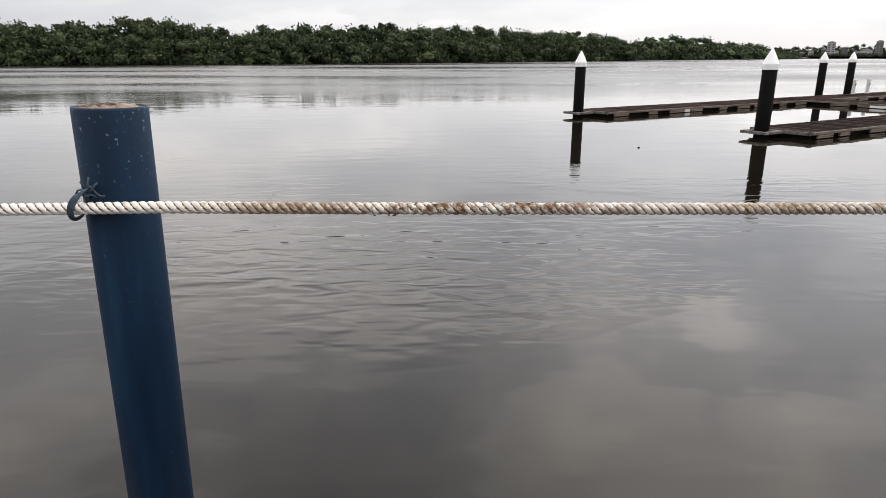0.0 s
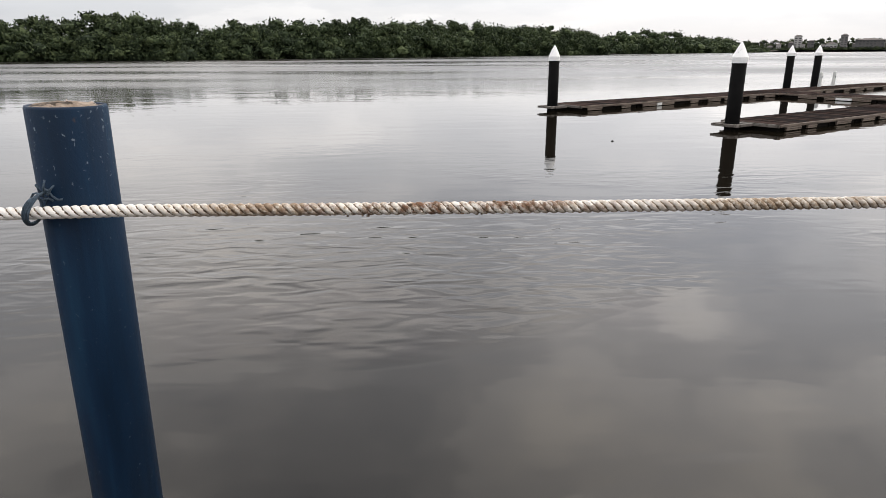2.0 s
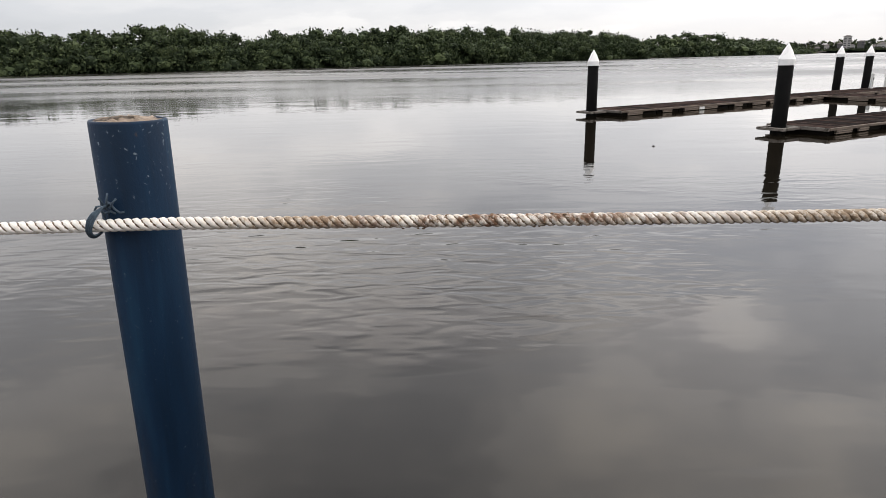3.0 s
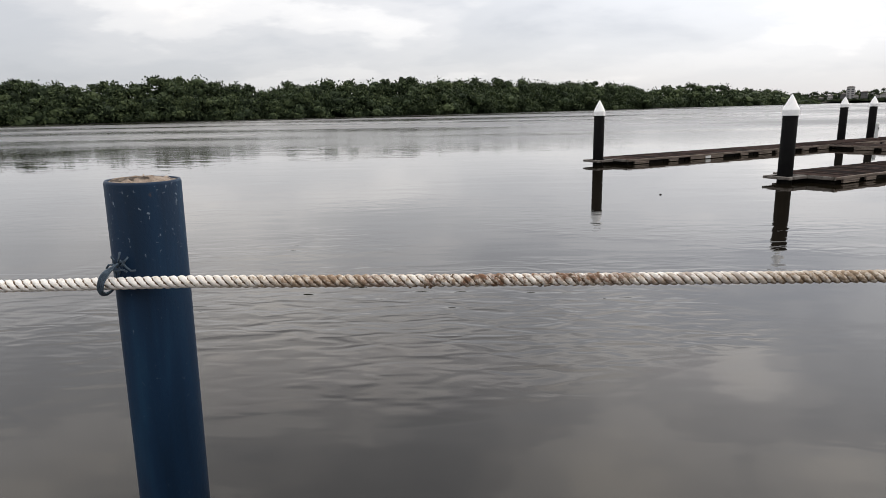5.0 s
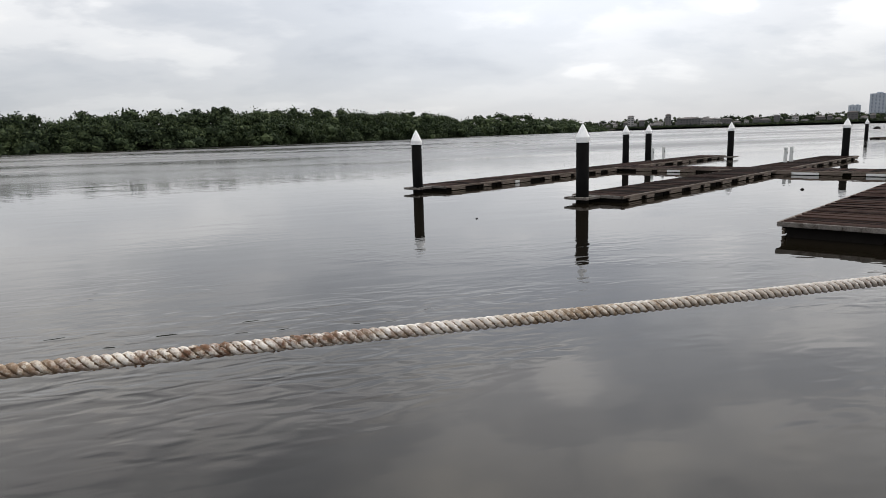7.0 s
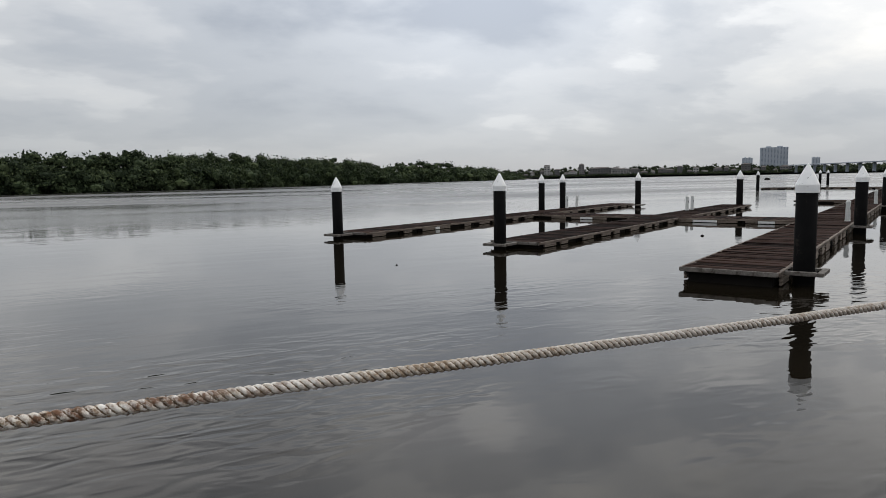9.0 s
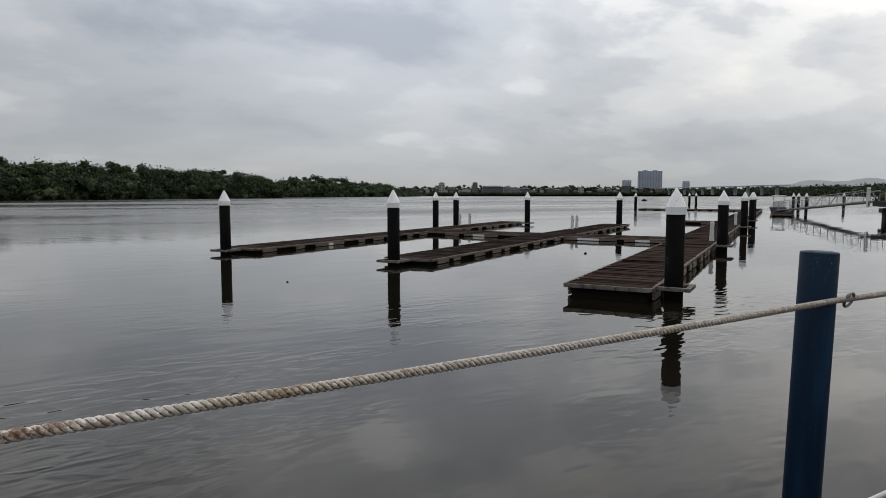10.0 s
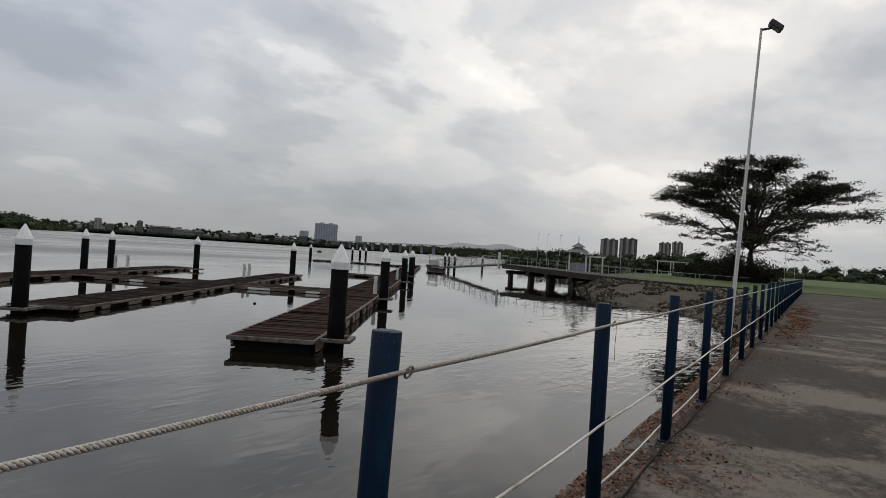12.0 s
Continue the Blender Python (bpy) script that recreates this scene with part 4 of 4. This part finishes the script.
def boat():
    """A small moored motor boat: hull with flared sides, cabin, canopy on posts."""
    x, y = 1.0 + 98 * math.cos(radians(31.2)), 0.2 + 98 * math.sin(radians(31.2))
    ob = thing("motor_boat", pose(x, y, WATER, 0, 0, DOCK_TURN), "small dark-hulled motor boat with white cabin and canopy moored", "boat")
    bm = bmesh.new()
    rings = []
    for k in range(9):
        t = k / 8
        half = 1.05 * math.sin(math.pi * (0.5 + 0.5 * max(0, t - 0.35) / 0.65)) if t > 0.35 else 1.05
        half = max(half, 0.04)
        rings.append([bm.verts.new((-2.8 + 5.6 * t, s * half * w, z + 0.25 * t * t)) for s, w, z in ((-1, 1, 0.75), (-1, 0.75, 0.0), (-1, 0.15, -0.3), (1, 0.15, -0.3), (1, 0.75, 0.0), (1, 1, 0.75))])
    for a, b in zip(rings, rings[1:]):
        for i in range(6):
            bm.faces.new((a[i], a[(i + 1) % 6], b[(i + 1) % 6], b[i]))
    bm.faces.new(rings[0])
    bm.faces.new(rings[-1])
    bmesh.ops.recalc_face_normals(bm, faces=bm.faces)
    part("hull", bm, M["flats_dark"], ob)
    part("cabin", boxed(-1.2, 0.9, -0.7, 0.7, 0.72, 1.5, bevel=0.08), M["white_paint"], ob)
    part("windscreen", boxed(0.88, 0.93, -0.55, 0.55, 1.05, 1.4, bevel=0.01), M["lamp_head"], ob.children[-1], "dark windscreen")
    for px in (-1.6, 0.6):
        for py in (-0.65, 0.65):
            part("canopy_post", rod(bmesh.new(), (px, py, 0.7), (px, py, 2.25), 0.03, sides=6), M["white_paint"], ob)
    part("canopy", boxed(-1.8, 0.9, -0.85, 0.85, 2.23, 2.32, bevel=0.03), M["white_paint"], ob)
    return ob


boat()


def buoy(x, y, size):
    ob = thing("buoy", pose(x, y, WATER), "small dark float drifting on the water", "buoy", "small floats")
    part("body", lathe(bmesh.new(), [(size * 0.5, -size * 0.5), (size, -size * 0.1), (size, size * 0.3), (size * 0.5, size * 0.7), (size * 0.15, size * 0.8)], 12), M["float"], ob, smooth=True)
    return ob


buoy(20.3, 20.3, 0.07)
buoy(6.6, 18.2, 0.035)
buoy(170.0, 150.0, 0.9)


# ---- trees ----


def rain_tree(m, height=17.8, reach=14.9, seed=4):
    """A wide umbrella-shaped tree: forked trunk, arching limbs, flat pads of small leaves with sky between them."""
    ob = thing("rain_tree", m, "wide dark umbrella-shaped rain tree with layered foliage", "tree")
    rng = np.random.default_rng(seed)
    wood = bmesh.new()
    sweep(wood, [(0.0, 0, -0.2), (0.08, 0.05, 1.5), (-0.08, 0.1, 3.4), (0.0, 0.0, 5.6), (0.1, -0.1, 8.5)], [0.70, 0.50, 0.44, 0.40, 0.16], 12)
    part("trunk", wood, M["bark"], ob, smooth=True)
    c, s = [], []

    def pad(p, r):
        """A flat spray of leaves, thicker along its middle, ragged at its rim."""
        n = int(40 * r * r)
        d = rng.normal(size=(n, 3)) * np.array((0.47, 0.47, 0.13)) * r
        keep = np.abs(d[:, :2]).max(1) < 1.0 * r
        d[:, 2] -= 0.10 * (d[:, 0] ** 2 + d[:, 1] ** 2) / r
        c.append(np.array(p) + d[keep])
        s.append(0.085 + 0.11 * rng.random(keep.sum()))

    for i in range(46):
        a = 2 * math.pi * (i * 0.382 + 0.012 * rng.normal())
        inner = i % 3 == 0
        out = 0.18 + 0.45 * rng.random() if inner else 0.55 + 0.45 * rng.random() ** 1.3
        drop = (0.0, 0.10, 0.03, 0.24, 0.15, 0.06, 0.19)[i % 7] * out
        top = height * (0.97 - 0.46 * out ** 2.0 - drop + 0.012 * rng.normal())
        base = Vector((0, 0, 4.4 + 3.4 * rng.random() * (1.0 if inner else 0.7)))
        end = Vector((reach * out * math.cos(a), reach * out * math.sin(a), top))
        pts = []
        for k in range(11):
            t = k / 10
            p = base.lerp(end, t)
            p.z = base.z + (end.z - base.z) * (1 - (1 - t) ** 2.0)
            p += Vector(rng.normal(size=3)) * 0.22 * math.sin(math.pi * t)
            pts.append(p)
        bm = bmesh.new()
        sweep(bm, pts, [0.15 * (1 - t / 10) ** 1.0 + 0.022 for t in range(11)], 6)
        for k in range(4, 11):
            for side in (-1, 1, 0):
                b = a + side * (0.55 + 0.5 * rng.random()) + 0.15 * rng.normal()
                far = (1.0 + 2.2 * rng.random()) * (0.75 if side == 0 else 1.0)
                tip = pts[k] + Vector((far * math.cos(b), far * math.sin(b), 0.9 * rng.random() - 0.15))
                sweep(bm, [pts[k], pts[k].lerp(tip, 0.5) + Vector((0, 0, 0.12)), tip], [0.045, 0.032, 0.014], 5)
                if k > 5 or rng.random() < 0.22:
                    pad(tip, 0.75 + 0.95 * rng.random())
                    pad(pts[k].lerp(tip, 0.55) + Vector((0, 0, 0.1)), 0.6 + 0.4 * rng.random())
        part("limb", bm, M["bark"], ob, smooth=True)
    # thin drooping sprays low on the trunk
    for i in range(26):
        a = 2 * math.pi * (i / 26 + 0.03 * rng.random())
        base, far = Vector((0, 0, 4.4 + 3.0 * rng.random())), 5.0 + 6.5 * rng.random()
        pts = [base + Vector((far * t * math.cos(a), far * t * math.sin(a), 2.6 * t - 3.4 * t * t)) for t in (0, 0.2, 0.4, 0.6, 0.8, 1.0)]
        bm = bmesh.new()
        sweep(bm, pts, [0.08, 0.065, 0.05, 0.035, 0.025, 0.012], 5)
        for p in pts[2:]:
            for k in range(2):
                pad(p + Vector((0.8 * rng.normal(), 0.8 * rng.normal(), 0.1)), 0.5 + 0.5 * rng.random())
        part("limb", bm, M["bark"], ob, smooth=True)
    v, f = leaf_cards(np.concatenate(c), np.concatenate(s), rng, 0.35)
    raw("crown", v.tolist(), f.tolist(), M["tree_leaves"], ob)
    return ob


big_tree = rain_tree(pose(101.0, 8.2, -0.1) @ Matrix.Scale(1.01, 4))
copy_thing(big_tree, pose(68.0, -31.2, -0.1, 0, 0, 70) @ Matrix.Scale(1.45, 4))


def bush(m, wide, high, seed):
    ob = thing("shrub", m, "dense dark green shrub under the tree", "shrub", "shrubs on the grass")
    rng = np.random.default_rng(seed)
    bm = bmesh.new()
    c, s = [], []
    for k in range(7):
        tip = Vector((wide * 0.4 * rng.normal() * 0.6, wide * 0.4 * rng.normal() * 0.6, high * (0.5 + 0.4 * rng.random())))
        sweep(bm, [(0, 0, 0), tip * 0.5, tip], [0.08, 0.05, 0.02], 5)
        for q in range(900):
            d = rng.normal(size=3) * np.array((0.2 * wide, 0.2 * wide, 0.2 * high))
            z = max(0.1, tip.z * (0.3 + 0.6 * rng.random()) + d[2])
            c.append((tip.x + d[0], tip.y + d[1], z))
            s.append(0.07 + 0.09 * rng.random())
    part("stems", bm, M["bark"], ob)
    v, f = leaf_cards(c, s, rng)
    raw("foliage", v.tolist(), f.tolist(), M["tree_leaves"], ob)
    return ob


for i, (x, y, w, h) in enumerate(((95, 8.4, 3.6, 3.8), (94, 10.4, 3.6, 3.3), (95, 12.4, 3.4, 2.8), (97, 6.0, 3.2, 3.4), (99, 14.6, 3.6, 2.6), (98, 9.6, 3.8, 4.2))):
    bush(pose(x, y + 0.65, -0.1, 0, 0, 40 * i), w, h, 30 + i)


def polar(bearing, distance):
    a = radians(bearing + 0.35)
    return 1.0 + distance * math.cos(a), 0.2 + distance * math.sin(a)


def woods(name, line, rows, crown, material, seed, label, per=170, leaf=(0.45, 0.55), dark=True):
    """A belt of trees along a line of (bearing, distance, height): crowns of many leaf clusters with trunks showing at the foot."""
    rng = np.random.default_rng(seed)
    pts = [(Vector((*polar(b, d), 0)), h) for b, d, h in line]
    c, s, tv, tf = [], [], [], []
    bm = bmesh.new()
    bmesh.ops.create_icosphere(bm, subdivisions=1, radius=1)
    ball = np.array([v.co for v in bm.verts])
    ball_faces = [tuple(v.index for v in face.verts) for face in bm.faces]
    bm.free()
    for (p, hp), (q, hq) in zip(pts, pts[1:]):
        steps = max(1, int((q - p).length / (crown * 0.46)))
        back = (q - p).normalized()
        back = Vector((back.y, -back.x, 0))
        if back.dot(p) < 0:
            back = -back
        for k in range(steps):
            for r in range(rows):
                f = (k + rng.random()) / steps
                h = (hp + (hq - hp) * f) * (0.86 + 0.32 * rng.random() ** 1.5) * (0.62 if r == 0 else 0.86 if r == 1 else 1.0)
                at = p.lerp(q, f) + back * (r * crown * 0.7 + crown * 0.35 * rng.random())
                for lump in range(4):
                    w = crown * (0.26 + 0.40 * rng.random())
                    z = WATER + 0.2 + (h - w * 0.55) * (1.0, 0.68, 0.36, 0.12)[lump] + 0.4 * rng.normal()
                    spread = 0.0 if lump == 0 else crown * 0.42
                    centre = np.array((at.x + spread * rng.normal(), at.y + spread * rng.normal(), z))
                    n = int(per * (0.25 + 0.2 * rng.random()))
                    d = rng.normal(size=(n, 3))
                    d /= np.linalg.norm(d, axis=1, keepdims=True)
                    d *= 0.70 + 0.72 * rng.random((n, 1)) ** 2
                    shape = np.array((w, w, w * 0.72)) * (0.75 + 0.5 * rng.random(3))
                    c.append(centre + d * shape)
                    s.append(leaf[0] + leaf[1] * rng.random(n))
                    core = ball * (0.78 + 0.2 * rng.random((len(ball), 1))) * shape * 0.82 + centre
                    tf += [tuple(len(tv) + i for i in q) for q in ball_faces]
                    tv += core.tolist()
                w = crown
                if r == 0:
                    foot = at + Vector((0, 0, WATER))
                    for leg in range(3):
                        o = Vector((rng.normal() * w * 0.25, rng.normal() * w * 0.25, 0))
                        a0 = len(tv)
                        tv += [tuple(foot + o + Vector((-0.12, 0, 0))), tuple(foot + o + Vector((0.12, 0, 0))), tuple(foot + o * 0.4 + Vector((0.1, 0, h * 0.5))), tuple(foot + o * 0.4 + Vector((-0.1, 0, h * 0.5)))]
                        tf.append((a0, a0 + 1, a0 + 2, a0 + 3))
    c, s = np.concatenate(c), np.concatenate(s)
    v, f = leaf_cards(c, s, rng)
    k = len(tv)
    return tagged(raw(name, tv + v.tolist(), tf + (f + k).tolist(), material), label, "woods", kind="stuff")


woods("mangrove_woods", [(140, 280, 13.5), (121, 268, 13.0), (115, 262, 13.5), (111, 260, 14.0), (106.5, 262, 10.2), (103.5, 264, 12.8), (98, 272, 12.6), (93, 283, 13.4), (87.5, 312, 13.8), (80, 350, 13.2), (75, 385, 13.4), (73, 400, 11.5)], 4, 6.0, M["mangrove"], 41,
      "dense dark green mangrove woods along the far shore", 330, (0.34, 0.46))
woods("mangrove_woods", [(72.2, 440, 11.5), (69, 470, 13.8), (66, 510, 12.0), (63, 570, 9.5), (61.2, 620, 5)], 3, 7.0, M["mangrove"], 42,
      "dark mangrove woods on the point of the far shore", 130, (0.5, 0.5))
woods("far_woods", [(64, 1640, 20), (58, 1680, 25), (50, 1700, 24), (44, 1750, 25), (38, 1700, 17), (33, 1500, 17), (28, 1000, 13), (23.5, 700, 12)], 2, 12.0, M["far_green"], 43,
      "low dark woods along the distant shore", 60, (1.0, 1.2))
woods("far_woods", [(61, 1330, 6), (56, 1360, 8), (50, 1380, 6), (44, 1400, 9), (39, 1350, 9), (34, 1150, 8), (29, 900, 8), (25, 650, 7)], 1, 7.0, M["far_green"], 46,
      "bushy dark trees on the distant waterfront", 50, (0.8, 0.9))
woods("far_woods", [(23.5, 520, 9), (20, 420, 9), (16, 330, 6.5), (10, 300, 6.5), (3, 300, 6.5), (-4, 310, 8.5), (-12, 350, 11), (-30, 400, 12)], 2, 7.0, M["far_green"], 47,
      "dark trees along the back of the grass", 150, (0.26, 0.32))
woods("far_woods", [(24.0, 260, 5.0), (20.5, 240, 7.0), (16.5, 215, 5.6), (13.2, 205, 6.0), (11, 200, 7.0), (8.5, 190, 8.4)], 2, 5.0, M["far_green"], 44, "dark trees behind the grass", 150, (0.26, 0.32))
v = []
for b, d in ((141, 282), (121, 270), (111, 262), (103.5, 266), (98, 274), (93, 285), (87.5, 314), (80, 352), (73, 402), (72, 442), (69, 472), (66, 512), (63, 572), (61.0, 622), (60, 1500), (44, 1650), (28, 960), (23.5, 690)):
    v.append(polar(b, d - 1))
back = [polar(b, 4200) for b in (23.5, 60, 100, 141)]
bm = bmesh.new()
bm.faces.new([bm.verts.new((x, y, WATER + 0.25)) for x, y in v + back])
bmesh.ops.triangulate(bm, faces=bm.faces)
bmesh.ops.recalc_face_normals(bm, faces=bm.faces)
tagged(part("far_shore", bm, M["mud"]), "low muddy shore under the far woods", "shore", kind="structure")

# ---- far buildings ----


def tower_block(name, bearing, distance, wide, high, bays, storeys, wall, glass, label, deep=None, base=0.0, group="", bay_wall=None):
    """A slab of flats: body, recessed vertical bays of window strips, storey bands and roof boxes."""
    x, y = polar(bearing, distance)
    ob = thing(name, pose(x, y, base, 0, 0, bearing - 90), label, "tower block", group)
    deep = deep or wide * 0.35
    part("wall", boxed(-wide / 2, wide / 2, 0, deep, 0, high), wall, ob)
    bay = wide / bays
    for i in range(bays):
        x0 = -wide / 2 + i * bay
        column = part("bay", boxed(x0 + bay * 0.08, x0 + bay * 0.52, -wide * 0.02, 0.3, 0, high * (0.985 if i % 2 else 0.95)), bay_wall or wall, ob)
        bm = bmesh.new()
        for k in range(storeys):
            z = high * (k + 0.25) / storeys
            box(bm, x0 + bay * 0.56, x0 + bay * 0.96, -wide * 0.006, 0.2, z, z + high / storeys * 0.55)
        tagged(part("glazing", bm, glass, ob), kind="stuff")
    for i in range(2):
        part("roof_box", boxed(-wide * (0.3 - 0.4 * i), -wide * (0.1 - 0.4 * i), deep * 0.2, deep * 0.8, high, high + high * 0.045), wall, ob)
    return ob


tower_block("tower_block", 40.8, 1750, 61, 60, 9, 20, M["tower"], M["tower_dark"], "pale grey high-rise tower block on the distant shore")
tower_block("tower_block", 42.7, 1900, 26, 40, 4, 12, M["tower"], M["tower_dark"], "smaller grey tower block on the distant shore", base=-1)
tower_block("tower_block", 37.9, 2000, 20, 38, 3, 12, M["tower"], M["tower_dark"], "slim grey tower block on the distant shore", base=-1)
tower_block("apartment_block", 15.6, 520, 13.5, 21, 3, 13, M["flats"], M["flats_dark"], "grey-brown apartment block behind the trees", group="apartment blocks", bay_wall=M["flats_pale"])
tower_block("apartment_block", 14.0, 525, 13.5, 22.5, 3, 13, M["flats"], M["flats_dark"], "grey-brown apartment block behind the trees", group="apartment blocks", bay_wall=M["flats_pale"])
tower_block("apartment_block", 11.0, 560, 9.5, 22, 3, 13, M["flats"], M["flats_dark"], "grey-brown apartment block beside the tree", group="apartment blocks", bay_wall=M["flats_pale"])
tower_block("apartment_block", 10.0, 560, 8.5, 23, 3, 13, M["flats"], M["flats_dark"], "grey-brown apartment block beside the tree", group="apartment blocks", bay_wall=M["flats_pale"])


def house(bearing, distance, wide, high, deep, roof, seed):
    x, y = polar(bearing, distance)
    ob = thing("waterfront_building", pose(x, y, WATER, 0, 0, bearing - 90), "low pale building on the distant waterfront", "building", "buildings on the far waterfront")
    part("wall", boxed(-wide / 2, wide / 2, 0, deep, 0, high), M["town"], ob)
    bm = bmesh.new()
    n = max(2, int(wide / 5))
    for k in range(max(1, int(high / 4))):
        for i in range(n):
            x0 = -wide / 2 + wide * (i + 0.2) / n
            box(bm, x0, x0 + wide / n * 0.6, -0.4, 0.2, 1.2 + 4 * k, 3.2 + 4 * k)
    tagged(part("glazing", bm, M["flats_dark"], ob), kind="stuff")
    bm = bmesh.new()
    bmesh.ops.create_cone(bm, cap_ends=True, segments=4, radius1=0.78, radius2=0.25, depth=1, matrix=Matrix.LocRotScale((0, deep / 2, high + roof / 2), Euler((0, 0, radians(45))), (1, 1, 1)))
    bmesh.ops.transform(bm, matrix=Matrix.Translation((0, deep / 2, high + roof / 2)) @ Matrix.Diagonal((wide, deep * 1.05, roof, 1)) @ Matrix.Translation((0, -deep / 2, -high - roof / 2)), verts=bm.verts)
    part("roof", bm, M["brown_roof"], ob)
    return ob


rng = np.random.default_rng(77)
for i in range(30):
    b = 61.0 - i * 0.72 - 0.3 * rng.random()
    house(b, 1400 + 160 * rng.random(), 9 + 15 * rng.random() ** 2, (6, 9, 12, 7, 16, 8, 10)[i % 7] + 4 * rng.random(), 12, 1.5 + 2 * rng.random(), i)
house(54.3, 1400, 44, 17, 20, 3, 50)
house(52.6, 1395, 34, 14, 20, 2, 51)
house(58.9, 1500, 14, 27, 14, 2, 52)
house(55.9, 1500, 12, 27, 14, 3, 53)

# far road bridge on piers
ob = thing("road_bridge", pose(0, 0, 0), "long low concrete road bridge across the distant river", "bridge")
a, b = Vector((*polar(39.5, 1300), 0)), Vector((*polar(30.5, 900), 0))
d = b - a
turn = math.degrees(math.atan2(d.y, d.x))
deck = part("deck", boxed(0, d.length, -6, 6, 11.2, 12.4), M["tower"], ob)
deck.matrix_basis = pose(a.x, a.y, 0, 0, 0, turn)
for k in range(11):
    p = a.lerp(b, (k + 0.5) / 11)
    q = part("pier", boxed(-0.6, 0.6, -2, 2, WATER - 1, 11.2), M["tower"], ob)
    q.matrix_basis = pose(p.x, p.y, 0, 0, 0, turn)

# hills on the horizon, distance haze put into their near-white colour
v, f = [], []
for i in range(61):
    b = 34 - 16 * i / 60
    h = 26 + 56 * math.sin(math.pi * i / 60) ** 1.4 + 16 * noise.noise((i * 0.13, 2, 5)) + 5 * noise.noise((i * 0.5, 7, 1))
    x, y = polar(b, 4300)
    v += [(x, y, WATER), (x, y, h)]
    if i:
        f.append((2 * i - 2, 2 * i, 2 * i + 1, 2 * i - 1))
tagged(raw("backdrop", v, f, M["hill"]), "pale hills on the horizon, haze painted in their colour", "hills", kind="structure")

# ---- stones of the bank ----
rng = np.random.default_rng(8)
shapes = []
for k in range(6):
    bm = bmesh.new()
    bmesh.ops.create_icosphere(bm, subdivisions=1, radius=0.5)
    for vert in bm.verts:
        vert.co *= 0.75 + 0.4 * rng.random()
        vert.co.z *= 0.6
    shapes.append(bm)
bank = bpy.data.objects["bank"]
meshes = []
for bm in shapes[:5]:
    data = bpy.data.meshes.new("stone")
    bm.to_mesh(data)
    data.materials.append(M["stone"])
    meshes.append(data)
verts, faces = [], []
singles = 0
for k in range(13000):
    s = 0.86 * rng.random()
    j = rng.random()
    p = bank_point(s, 0.06 + 0.9 * j)
    if noise.noise(p * 0.42) < -0.02 + 0.25 * (rng.random() - 0.5):
        continue
    size = 0.09 + 0.36 * rng.random() ** 3.2
    m = Matrix.Translation(p + Vector((0, 0, 0.05))) @ Euler(rng.random(3) * 6.28).to_matrix().to_4x4() @ Matrix.Diagonal((size, size * (0.7 + 0.5 * rng.random()), size, 1))
    if s < 0.5 and size > 0.27 and singles < 280:
        o = new("stone", meshes[k % 5])
        o.parent = bank
        o.matrix_basis = m
        singles += 1
    else:
        bm = shapes[k % 5]
        start = len(verts)
        bm.verts.ensure_lookup_table()
        verts += [tuple(m @ vert.co) for vert in bm.verts]
        faces += [tuple(start + vert.index for vert in face.verts) for face in bm.faces]
stones = raw("loose_stones", verts, faces, M["stone"], bank)
tagged(stones, kind="stuff")
for bm in shapes:
    bm.free()
